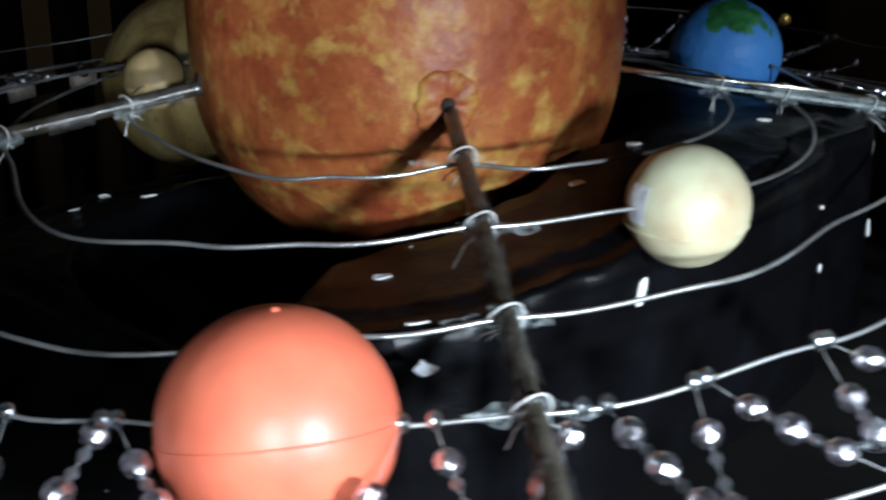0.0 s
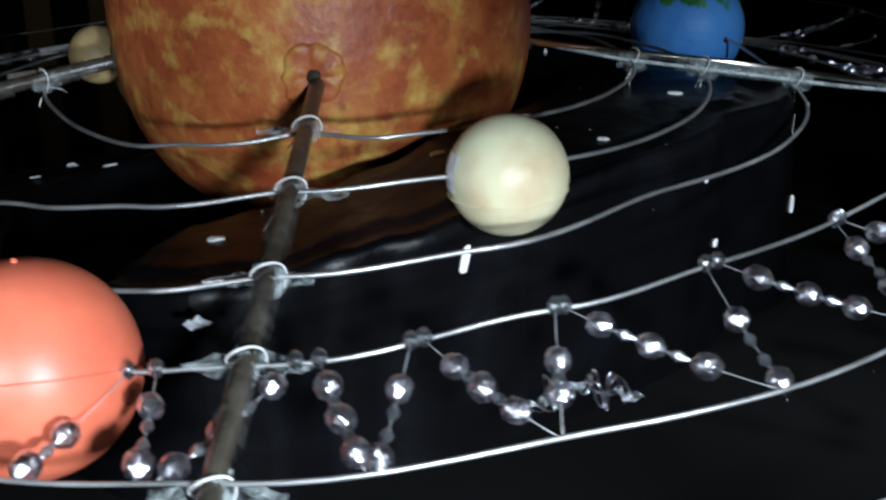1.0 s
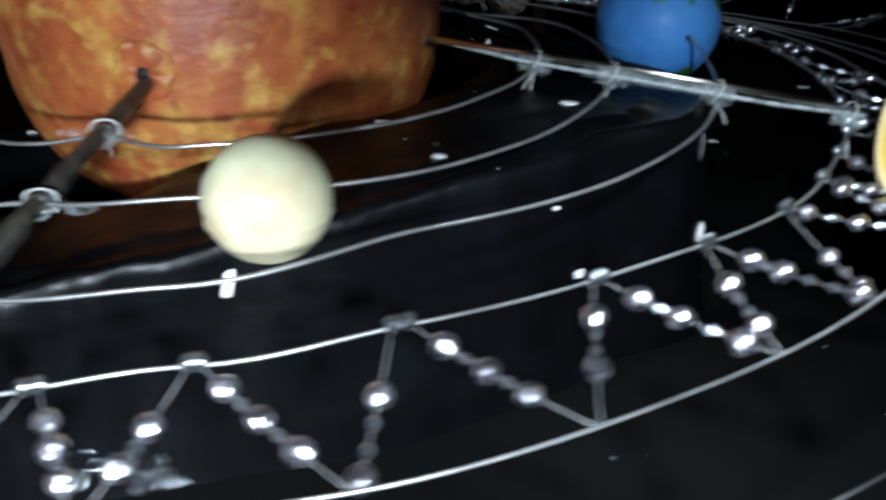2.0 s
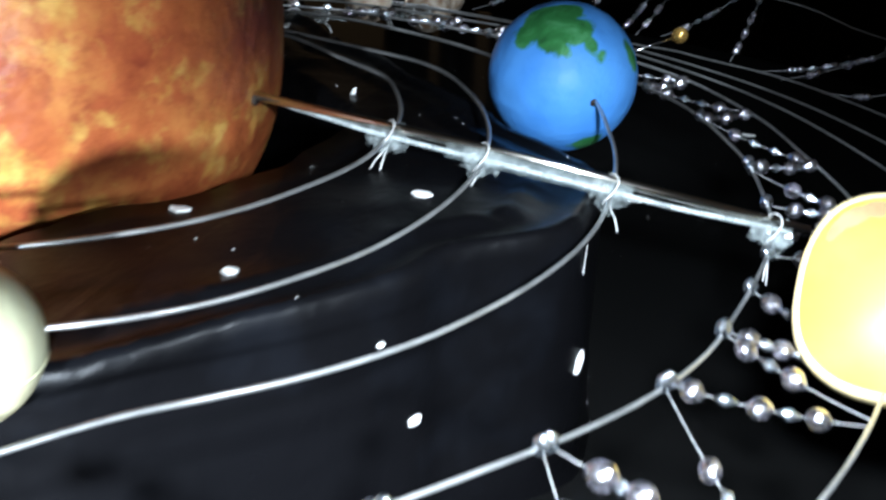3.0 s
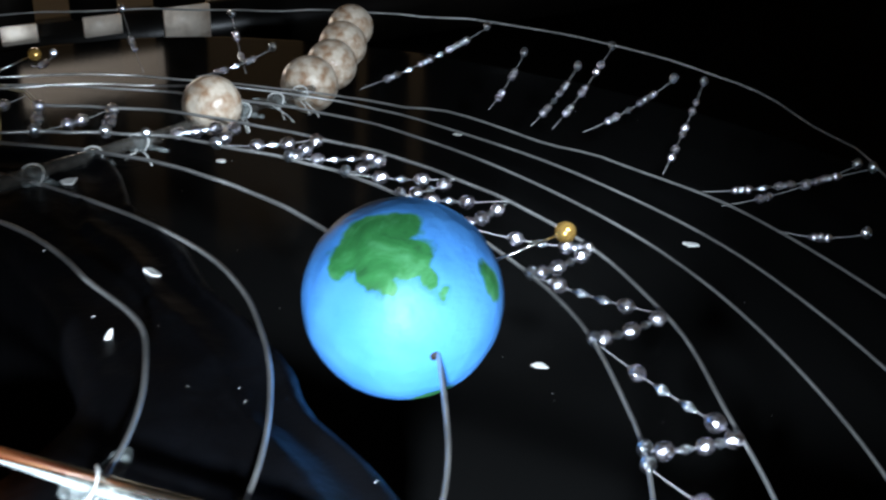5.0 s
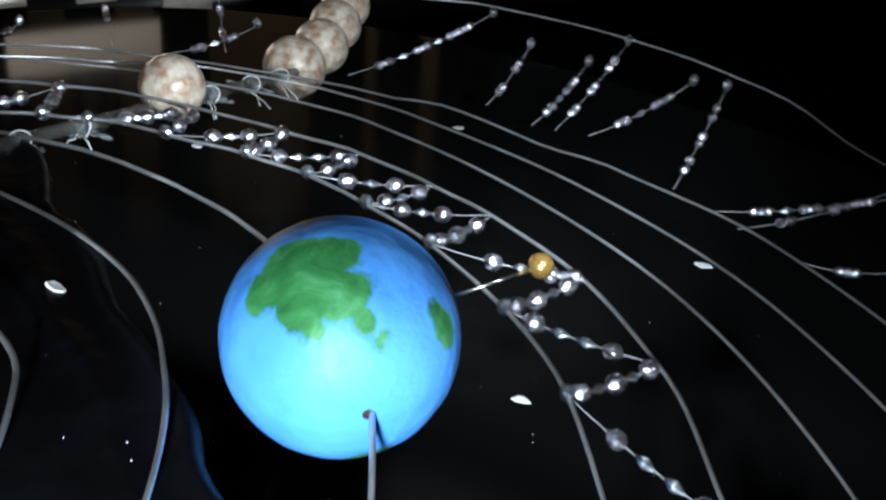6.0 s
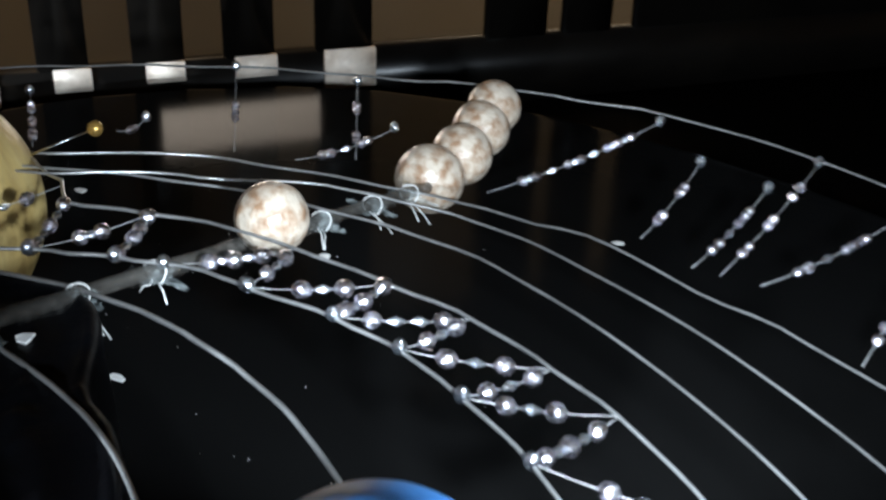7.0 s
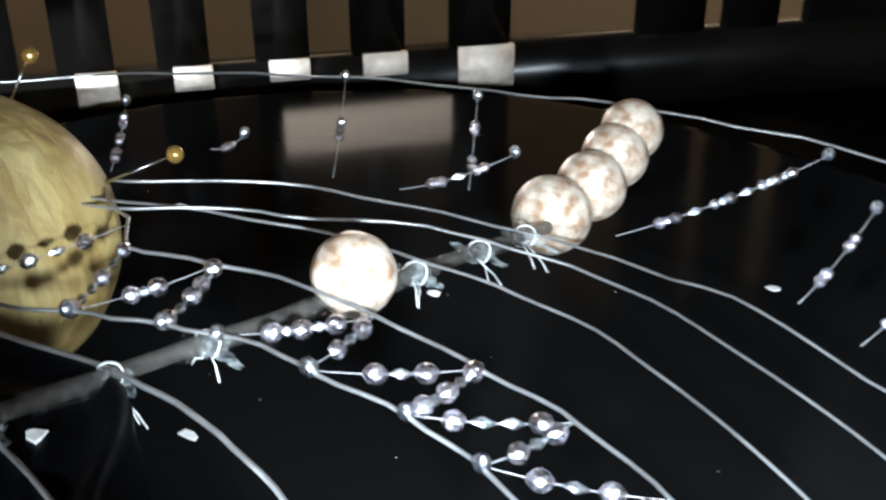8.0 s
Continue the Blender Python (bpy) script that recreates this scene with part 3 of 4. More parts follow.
def arm(name, label, a, rings, r0, z0, slope, r_end, rad, material, skewer=None):
    u = Vector((math.cos(radians(a)), math.sin(radians(a)), 0))
    p0 = P3(u.x * r0, u.y * r0, z0)
    th = thing(name, p0, label, "model arm", "arms of the model")
    base = p0.copy()

    def at(r):
        return P3(u.x * r, u.y * r, z0 - slope * (r - r0)) - base

    along = (at(r_end) - at(r0)).normalized()
    rs = np.linspace(r0 - 0.03, r_end, 26)
    pts = [at(r) + Vector((0, 0, 0.0004 * noise.noise(Vector((r * 6, a, 0))))) for r in rs]
    part("tube", tube(bmesh.new(), [at(r) for r in np.linspace(0.60, 0.845, 8)] if skewer else pts, rad, 16), material, th)
    else_spans = () if skewer else ((0.42, 0.50), (0.56, 0.63), (0.70, 0.79), (0.88, 0.97), (1.05, 1.13), (1.2, 1.3), (1.38, 1.45))
    for i, (s0, s1) in enumerate(else_spans):
        if s1 < r_end:
            bm = bmesh.new()
            rings_v = []
            for j, r in enumerate(np.linspace(s0, s1, 7)):
                q = at(r) - Vector((0, 0, rad * 0.25))
                side, up = u.cross(Vector((0, 0, 1))), Vector((0, 0, 1))
                rings_v.append([bm.verts.new(q + (side * math.cos(k * 0.5236) * 1.15 + up * math.sin(k * 0.5236)) * rad * (1.30 + 0.42 * noise.noise(Vector((r * 40, k * 0.9, a))))) for k in range(12)])
            for x0, x1 in zip(rings_v, rings_v[1:]):
                for k in range(12):
                    bm.faces.new((x0[k], x0[(k + 1) % 12], x1[(k + 1) % 12], x1[k]))
            part("tape_sleeve", bm, SLEEVE, th, "wrinkled clear tape sleeve")
    if skewer:
        lift = Vector((0, 0, 0.0022))
        part("skewer", tube(bmesh.new(), [at(r0 - 0.06) + lift * 0.5, at(0.7) + lift, at(r_end * 0.97) + lift * 0.6], 0.00108, 16), STEEL, th, "thin polished steel skewer")
        part("thin_rod", tube(bmesh.new(), [at(r0 + 0.02) + lift * 0.4, at(0.5) - lift * 0.35, at(0.9) - lift * 0.45, at(r_end * 0.95)], 0.0006, 10), ROD, th, "thin clear plastic rod")
    for i, k in enumerate(rings):
        rr = interp(RING[k], a)
        lashing(th, at(rr), along, rad * 1.15, int(a * 10) + k)
    return th


arm("tube_arm", "smoky plastic tube arm lashed to the wire orbits", -89.8, (1, 2, 3, 4, 5), 0.30, 0.105, 0.205, 1.25, 0.0022, STRAW_DARK)
arm("tube_arm", "clear plastic tube arm with a steel skewer along it", 0.3, (1, 2, 3, 4), 0.35, 0.090, 0.130, 1.10, 0.0023, STRAW_CLEAR, True)
arm("tube_arm", "grey translucent tube arm carrying small mottled balls", 82.0, (2, 3, 4, 6, 7, 8), 0.33, 0.095, 0.185, 1.57, 0.0018, STRAW_GREY)
arm("tube_arm", "smoky plastic tube arm lashed to the wire orbits", -166.0, (1, 2, 3, 4, 5), 0.33, 0.10, 0.19, 1.25, 0.0022, STRAW_DARK)


# ---- wire orbits ----
ORDINAL = ("", "innermost", "second", "third", "fourth", "fifth", "sixth", "seventh", "eighth", "outermost")
for k in RING:
    n = 220
    pts = []
    for i in range(n):
        a = -180 + 360 * i / n
        p = on_ring(k, a)
        w = 0.0007 + 0.0010 * (k > 6)
        q = Vector((math.cos(radians(a)) * 2.6, math.sin(radians(a)) * 2.6, k * 5.0))
        pts.append(p + Vector((noise.noise(q) * w, noise.noise(q + Vector((9, 0, 0))) * w, noise.noise(q * 1.4 + Vector((0, 9, 0))) * w * 0.8)))
    me = finish("wire_orbit", tube(bmesh.new(), pts, (0.00055 if k < 4 else 0.00047 if k < 6 else 0.00041), 10, True), WIRE)
    tagged(new("wire_orbit", me), ORDINAL[k] + " hand-bent grey wire orbit", "wire orbit", "wire orbits")


# ---- planets ----
def earth():
    c = P3(0.696, 0.437, 0.044)
    th = thing("model_earth", c, "blue model earth ball with green painted land", "model planet", "model planets")
    part("globe", ball(0.1205 * S, 64, 0.006, 5), EARTH, th)
    h = Vector((0.757 - 0.696, 0.337 - 0.437, 0.037 - 0.044)).normalized() * 0.119 * S
    bm = tube(bmesh.new(), [h * 0.98, h * 1.012], 0.0011, 12)
    part("wire_hole", bm, HOLE, th, "small dark hole for the wire")


earth()


def venus():
    th = thing("model_venus", P3(0.282, -0.595, 0.033), "cream model planet ball with a seam and foil patch", "model planet", "model planets")
    part("globe", ball(0.081 * S, 56, 0.004, 3), VENUS, th)
    bm = bmesh.new()
    pts = [Vector((math.cos(a) * 0.0813 * S, math.sin(a) * 0.0813 * S, -0.022 * S + 0.004 * S * math.cos(a))) * 0.972 for a in np.linspace(0, 2 * math.pi, 64, endpoint=False)]
    part("seam", tube(bm, pts, 0.00028, 6, True), VENUS, th, "raised seam line")
    d = Vector((0.216 - 0.282, -0.617 + 0.595, 0.01)).normalized()
    bm = bmesh.new()
    x = d.cross(Vector((0, 0, 1))).normalized()
    y = x.cross(d)
    grid = [[bm.verts.new((d + x * (i - 2) * 0.115 * (1 + 0.2 * noise.noise(Vector((j, 3, 1)))) + y * (j - 2) * 0.16).normalized() * 0.0825 * S) for i in range(5)] for j in range(5)]
    for j in range(4):
        for i in range(4):
            bm.faces.new((grid[j][i], grid[j][i + 1], grid[j + 1][i + 1], grid[j + 1][i]))
    part("foil_patch", bm, FOIL, th, "wrinkled silver tape patch")


venus()


def mars():
    th = thing("model_mars", P3(-0.241, -0.956, -0.071), "glossy orange plastic model planet ball with a moulded seam", "model planet", "model planets")
    r = 0.121 * S
    part("globe", ball(r, 64, 0.003, 2), MARS, th)
    tilt = Vector((-0.075, 0.354, 0.934)).to_track_quat("Z", "Y")
    pts = [tilt @ Vector((math.cos(a) * r * 0.999, math.sin(a) * r * 0.999, -0.05 * r)) for a in np.linspace(0, 2 * math.pi, 96, endpoint=False)]
    part("seam", tube(bmesh.new(), pts, 0.00022, 6, True), MARS, th, "raised moulded seam")
    part("nub", ball(0.0009, 12), MARS, th).location = Vector((0.98, 0.06, 0.0)) * r
    part("nub", ball(0.0007, 12), MARS, th).location = Vector((0, 0.05, 1.0)) * r


mars()


def gold_ball():
    c = P3(-0.486, 1.021, -0.122)
    th = thing("golden_planet", c, "golden brown veined model planet ball stuck with pins", "model planet", "model planets")
    r = 0.241 * S
    part("globe", ball(r, 96, 0.014, 2.5, squash=0.95, seed=4), GOLD, th)
    for tip in (P3(-0.262, 1.268, -0.018), P3(-0.458, 1.193, 0.122)):
        d = (tip - c).normalized()
        bm = tube(bmesh.new(), [d * r * 0.95, tip - c], 0.0004, 8)
        pin = part("pin", bm, PIN, th, "steel dressmaking pin")
        head = part("pin_head", ball(0.0135 * S, 20), PEARL, pin, "gold pearl pin head")
        head.location = tip - c


gold_ball()


def earth_pin():
    tip, c = P3(0.872, 0.553, 0.101), P3(0.696, 0.437, 0.044)
    th = thing("moon_pin", tip, "steel pin with a gold pearl head stuck in the blue ball", "pin")
    d = (tip - c).normalized()
    part("shaft", tube(bmesh.new(), [c + d * 0.115 * S - tip, Vector((0, 0, 0))], 0.0004, 8), PIN, th)
    part("pin_head", ball(0.0137 * S, 24), PEARL, th, "gold pearl pin head")


earth_pin()


def mottled(place, r, label, seed):
    th = thing("mottled_ball", place, label, "ball", "mottled balls on the arm")
    part("ball_body", ball(r, 40, 0.02, 2.5, seed=seed), STONE, th)


mottled(P3(0.166, 1.133, -0.025), 0.054 * S, "small brown and white mottled ball sitting on the tube arm", 1)
for i, (x, y, z, r) in enumerate(((0.191, 1.621, -0.150, 0.064), (0.214, 1.713, -0.131, 0.058), (0.217, 1.794, -0.108, 0.056), (0.220, 1.850, -0.081, 0.053))):
    mottled(P3(x, y, z), r * S, "brown and white mottled ball in a row of four", 5 + i * 3)


def mercury():
    c = on_ring(1, 164)
    th = thing("model_mercury", c, "small tan model planet ball threaded on the innermost wire", "model planet", "model planets")
    part("globe", ball(0.056 * S, 40, 0.01, 2.5, seed=9), VENUS_DULL, th)
    part("wire_hole", tube(bmesh.new(), [Vector((0, 0, 0.0550)) * S, Vector((0, 0, 0.0575)) * S], 0.0006, 10), HOLE, th, "small dark hole")


mercury()


def ringed_planet():
    c = P3(1.15, -0.225, 0.03)
    th = thing("ringed_planet", c, "pale green model planet with a yellow card ring", "model planet", "model planets")
    part("globe", ball(0.075 * S, 40), GREEN_BALL, th).location = Vector((0.075, 0.02, -0.07)) * S
    q = Vector((-0.12, -0.72, 0.68)).to_track_quat("Z", "Y").to_matrix().to_4x4()
    for nm, r0, r1, h, m, lb in (("ring_face", 0.0, 0.107, 0.0245, YELLOW, "yellow card disc"), ("ring_rim", 0.1095, 0.113, 0.022, BROWN, "cream card rim")):
        bm = bmesh.new()
        prof = [(max(r0, 0.002) * S, 0.0), (r1 * S, 0.0), ((r1 + 0.002) * S, 0.003 * S), (r1 * S, h * S), (max(r0, 0.002) * S, h * S)]
        bm = lathe(prof, 64, 0.02, 1.5)
        # hand-cut: a disc with blunt corners
        for v in bm.verts:
            d = Vector((v.co.x, v.co.y))
            if d.length > 1e-4:
                c, e = abs(d.normalized().x), abs(d.normalized().y)
                blunt = (c ** 2.7 + e ** 2.7) ** (-1 / 2.7)
                v.co.x, v.co.y = v.co.x * blunt, v.co.y * blunt
        ob = part(nm, bm, m, th, lb)
        ob.matrix_local = q
    # a brown stain along the upper edge of the card
    bm = bmesh.new()
    rows = []
    for k in range(19):
        a = radians(95 + 60 * k / 18)
        blunt = (abs(math.cos(a)) ** 2.7 + abs(math.sin(a)) ** 2.7) ** (-1 / 2.7)
        w = 0.011 * math.sin(math.pi * (k + 0.6) / 19.2) ** 0.5 * (1 + 0.5 * noise.noise(Vector((k * 0.6, 2, 0))))
        rows.append([bm.verts.new((math.cos(a) * r * blunt * S, math.sin(a) * r * blunt * S, 0.0252 * S)) for r in (0.098 - w, 0.098 + w * 0.5)])
    for x, y in zip(rows, rows[1:]):
        bm.faces.new((x[0], x[1], y[1], y[0]))
    part("stain", bm, STAIN, th, "brown stain on the card").matrix_local = q


ringed_planet()


# ---- beads ----
def faceted(r, sides=9):
    """A cut bead: three staggered rows of flat facets."""
    bm = bmesh.new()
    rows = []
    for j, (rr, z) in enumerate(((0.34, -1.1), (0.88, -0.56), (0.99, 0.0), (0.88, 0.56), (0.34, 1.1))):
        rows.append([bm.verts.new((r * rr * math.cos(2 * math.pi * (k + 0.5 * (j % 2)) / sides), r * rr * math.sin(2 * math.pi * (k + 0.5 * (j % 2)) / sides), r * z)) for k in range(sides)])
    for j, (a, c) in enumerate(zip(rows, rows[1:])):
        for k in range(sides):
            m = (k + 1) % sides
            if j % 2 == 0:
                bm.faces.new((a[k], a[m], c[k]))
                bm.faces.new((a[m], c[m], c[k]))
            else:
                bm.faces.new((a[k], c[m], c[k]))
                bm.faces.new((a[k], a[m], c[m]))
    bm.faces.new(rows[0][::-1])
    bm.faces.new(rows[-1])
    return bm


def bicone(r, h):
    bm = lathe([(r * 0.25, -h), (r * 0.8, -h * 0.35), (r, 0), (r * 0.8, h * 0.35), (r * 0.25, h)], 8)
    return bm


BEAD_ME = finish("bead", faceted(0.0148 * S), BEAD, False)
MID_ME = finish("bead", faceted(0.0118 * S), BEAD, False)
SMALL_ME = finish("bead", faceted(0.0086 * S), BEAD, False)
SPACER_ME = finish("spacer_bead", bicone(0.0068 * S, 0.0125 * S), CRYSTAL, False)
KNOT_ME = finish("knot_bead", faceted(0.0098 * S, 7), CRYSTAL, False)


def strand(a, b, stops, me, label, group, seed, sag=0.006, gap=True, shy=0.03):
    """A thread from a to b with a bead at each of the stops, which are shares of its length."""
    rnd = random.Random(seed)
    th = thing("bead_strand", a, label, "bead strand", group)
    d = b - a

    def at(s):
        return d * s - Vector((0, 0, 1)) * sag * S * 4 * s * (1 - s)

    part("thread", tube(bmesh.new(), [at(s) for s in np.linspace(0, 1, 9)], 0.00011, 5), NYLON, th)
    quat = d.to_track_quat("Z", "Y")
    prev = None
    for stop in stops:
        s = stop + rnd.uniform(-shy, shy)
        ob = part("bead", me, None, th)
        ob.location = at(s)
        ob.rotation_mode = "QUATERNION"
        ob.rotation_quaternion = quat @ Euler((rnd.uniform(-0.3, 0.3), rnd.uniform(-0.3, 0.3), rnd.uniform(0, 6))).to_quaternion()
        ob.scale = [rnd.uniform(0.92, 1.06)] * 3
        if prev is not None and gap:
            n = 2 if (s - prev) * d.length > 0.085 * S else 1
            for i in range(n):
                sp = part("spacer_bead", SPACER_ME, None, th)
                sp.location = at(prev + (s - prev) * ((i + 1) / (n + 1)))
                sp.rotation_mode = "QUATERNION"
                sp.rotation_quaternion = quat
        prev = s
    kn = part("knot_bead", KNOT_ME, None, th)
    kn.location = Vector((0, 0, 0.0006))
    return th


# each belt strand: its angle on the fourth wire, on the fifth wire, and where its beads sit
STRANDS = (
    (-119.5, -116.0, (0.55, 0.85)), (-113.8, -112.5, (0.12, 0.70)), (-113.0, -106.0, (0.35, 0.7)), (-97.0, -99.2, (0.55, 0.86)),
    (-95.2, -93.2, (0.30, 0.82)), (-86.9, -92.4, (0.18, 0.55, 0.86)), (-85.5, -83.2, (0.21, 0.50, 0.81)), (-80.1, -82.8, (0.35, 0.90)), (-79.3, -74.7, (0.25, 0.46, 0.70)),
    (-70.8, -74.6, (0.40, 0.66)), (-70.2, -63.3, (0.18, 0.42, 0.67)), (-58.5, -63.2, (0.43, 0.92)), (-57.4, -51.8, (0.20, 0.44, 0.66)), (-44.0, -51.7, (0.25, 0.61)),
    (-43.3, -40.0, (0.22, 0.46, 0.80)), (-33.5, -39.9, (0.35, 0.73)), (-33.0, -30.6, (0.26, 0.45, 0.90)), (-23.4, -30.8, (0.51, 0.84)), (-23.0, -18.6, (0.12, 0.46, 0.75)),
    (-15.2, -18.0, (0.17, 0.50)), (-14.9, -12.8, (0.16, 0.36, 0.60)), (-8.3, -12.0, (0.16, 0.42)), (-2.0, 2.0, (0.3, 0.75)), (1.5, 9.0, (0.20, 0.55, 0.85)),
    (7.7, 9.4, (0.30, 0.64, 0.90)), (15.2, 9.3, (0.39, 0.70)), (16.7, 18.7, (0.20, 0.62, 0.92)), (28.9, 18.7, (0.32, 0.84)), (28.9, 32.1, (0.14, 0.51, 0.88)),
    (38.4, 32.1, (0.20, 0.71)), (38.4, 41.6, (0.14, 0.42, 0.82)), (47.7, 41.6, (0.42, 0.80, 0.95)), (47.7, 50.7, (0.15, 0.42, 0.74)), (54.9, 50.7, (0.28, 0.60)),
    (54.9, 55.9, (0.27, 0.78)), (61.4, 55.9, (0.31, 0.69)), (61.4, 62.8, (0.38, 0.80)), (67.3, 62.8, (0.28, 0.81)), (67.3, 69.3, (0.22, 0.56, 0.95)),
    (74.2, 69.3, (0.38, 0.69)), (74.5, 77.3, (0.42, 0.80)), (81.4, 77.3, (0.33, 0.52, 0.74)), (85.2, 89.5, (0.08, 0.51, 0.70, 0.95)), (91.7, 89.5, (0.40, 0.58)),
    (91.7, 96.5, (0.04, 0.55, 0.96)),
)
BELT = "bead strands between the fourth and fifth wire"
LAB = "silvery faceted beads threaded with clear spacers between two wires"
for i, (a, b, stops) in enumerate(STRANDS):
    strand(on_ring(4, a), on_ring(5, b), stops, BEAD_ME if a < -24 else MID_ME, LAB, BELT, 100 + i, shy=0.0)
# the belt goes on behind the golden ball and the sun
for i in range(14):
    a = 104 + 10.0 * i
    strand(on_ring(4, a), on_ring(5, a - 5), (0.25, 0.5, 0.78), MID_ME, LAB, BELT, 200 + i)
    strand(on_ring(4, a), on_ring(5, a + 5), (0.3, 0.75), MID_ME, LAB, BELT, 230 + i)

FAR = [((73.5, 1.93), (78.5, 1.61), 7), ((69.5, 1.86), (68, 1.64), 4), ((65.3, 1.86), (64.1, 1.63), 5), ((64.7, 1.97), (62.5, 1.64), 6), ((59, 1.91), (60.4, 1.66), 5),
       ((57.2, 1.93), (52.8, 1.63), 6), ((43.8, 1.87), (49.5, 1.63), 6), ((44.6, 1.86), (47.5, 1.62), 5), ((39.6, 1.72), (43.3, 1.63), 3), ((113.3, 1.68), (107, 1.30), 6),
       ((100.6, 1.82), (95.5, 1.50), 3), ((92.2, 1.83), (88.2, 1.60), 4), ((87.5, 1.71), (91.4, 1.53), 4), ((104.3, 1.62), (105.6, 1.56), 3)]


def bunched(n):
    """Beads pushed together in twos and threes along a thread."""
    out, left = [], n
    while left:
        k = min(left, 3 if left % 2 else 2)
        out.append(k)
        left -= k
    stops = []
    for j, k in enumerate(out):
        c = 0.12 + 0.76 * (j + 0.5) / len(out) if len(out) > 1 else 0.5
        stops += [c + 0.075 * (m - (k - 1) / 2) for m in range(k)]
    return stops


for i, ((a0, r0), (a1, r1), n) in enumerate(FAR):
    pa = P3(r0 * math.cos(radians(a0)), r0 * math.sin(radians(a0)), droop(r0))
    pb = P3(r1 * math.cos(radians(a1)), r1 * math.sin(radians(a1)), droop(r1))
    strand(pa, pb, bunched(n), SMALL_ME, "small silvery beads strung between the outer wires", "bead strands at the outer wire", 300 + i, 0.01, i % 2 == 0, 0.012)


# ---- slatted screen at the back of the table ----
# it stands askew: further off on one side
FW = Matrix.Rotation(radians(11.65), 3, "Z") @ Vector((-0.5361, 0.8442, 0))
RT = Matrix.Rotation(radians(11.65), 3, "Z") @ Vector((0.8442, 0.5361, 0))
SCREEN = P3(0.917, 0.155, 0) + Vector((-0.5361, 0.8442, 0)) * 3.114 * S


def slatted_screen():
    base = SCREEN - RT * 0.45 * S
    th = thing("slatted_screen", (base.x, base.y, 0), "dark lacquered upright slatted screen standing on the table", "screen")
    rot = Matrix(((RT.x, FW.x, 0, 0), (RT.y, FW.y, 0, 0), (0, 0, 1, 0), (0, 0, 0, 1)))

    def bar(nm, s0, s1, z0, z1, d0, d1, m=DARKWOOD, parent=th, lb="", edge=0.0012):
        bm = box(bmesh.new(), ((s0 + 0.45) * S, d0 * S, z0 * S + HUB), ((s1 + 0.45) * S, d1 * S, z1 * S + HUB), edge)
        ob = part(nm, bm, m, parent, lb)
        if parent is th:
            ob.matrix_local = rot
        return ob

    # The last slat is lengthened to keep the wall beyond out of the board's reflection.
    for s0, s1 in ((-3.6, -2.7), (-2.49, -2.35), (-2.22, -2.08), (-1.83, -1.69), (-1.56, -1.42), (-1.30, -1.141), (-1.044, -0.896), (-0.784, -0.643), (-0.521, -0.372), (-0.256, -0.105), (0.023, 0.200), (0.576, 0.788), (0.846, 1.022), (1.106, 7.0)):
        bar("slat", s0, s1, -0.40, 0.7, 0.0, 0.035)
    # Pale plates carry the brightness of the slats' lit lower ends.
    for s0, s1, z0 in ((-0.998, -0.890, -0.484), (-0.743, -0.638, -0.455), (-0.486, -0.375, -0.447), (-0.227, -0.102, -0.453), (0.044, 0.205, -0.512)):
        bar("lit_slat_end", s0, s1, z0, -0.388, -0.024, -0.001, PALE, th, "pale scratched end plate coloured as a lit slat end", 0.0004)
    bar("rail", -3.6, 7.0, -0.62, -0.402, 0.0, 0.14)
    # Unseen panel, added above the slats so the board does not reflect the wall.
    bar("reflection_blocker", -3.6, 7.0, 0.702, 7.0, 0.0, 0.14)


slatted_screen()


# ---- paper stars ----
def flake(place, normal, size, seed, tall=False):
    rnd = random.Random(seed)
    bm = bmesh.new()
    z = Vector(normal).normalized()
    x = z.cross(Vector((0.3, 0.2, 1)) if abs(z.z) < 0.9 else Vector((0, 1, 0.1))).normalized()
    y = z.cross(x)
    n = rnd.choice((6, 7, 8))
    st = rnd.uniform(1.2, 2.0)
    if tall:
        x, y, st = y, -x, 3.4
    rim = [(k + rnd.uniform(-0.25, 0.25), rnd.uniform(0.7, 1.15)) for k in range(n)]
    lo, hi = [], []
    for k, r in rim:
        a = 2 * math.pi * k / n
        p = (x * math.cos(a) * st + y * math.sin(a)) * r * size * S * 0.5
        lo.append(bm.verts.new(p))
        hi.append(bm.verts.new(p * 0.93 + z * 0.00035 * rnd.uniform(0.8, 1.6)))
    bm.faces.new(hi)
    bm.faces.new(lo[::-1])
    for k in range(n):
        bm.faces.new((lo[k], lo[(k + 1) % n], hi[(k + 1) % n], hi[k]))
    ob = new("paper_star", finish("paper_star", bm, STAR, False))
    ob.location = place
    tagged(ob, "small white paper star flake stuck on the black film", "paper star", "paper stars")


TOP_STARS = [(-0.115, -0.585), (-0.083, -0.745), (0.437, -0.332), (0.590, -0.075), (0.183, -0.39), (0.318, -0.20), (0.133, 0.678), (0.361, 0.461), (-0.611, 0.276), (-0.652, 0.169), (-0.52, 0.251)]
SIDE_STARS = [(-69.7, -0.080, 0.016), (-22.6, -0.187, 0.018), (-96.3, -0.05, 0.02), (-27.3, -0.066, 0.008)]
BOARD_STARS = [(0.821, 0.950), (1.064, 1.49), (0.474, 1.94), (-0.113, 1.086), (-0.025, 1.61), (-0.639, 1.622)]


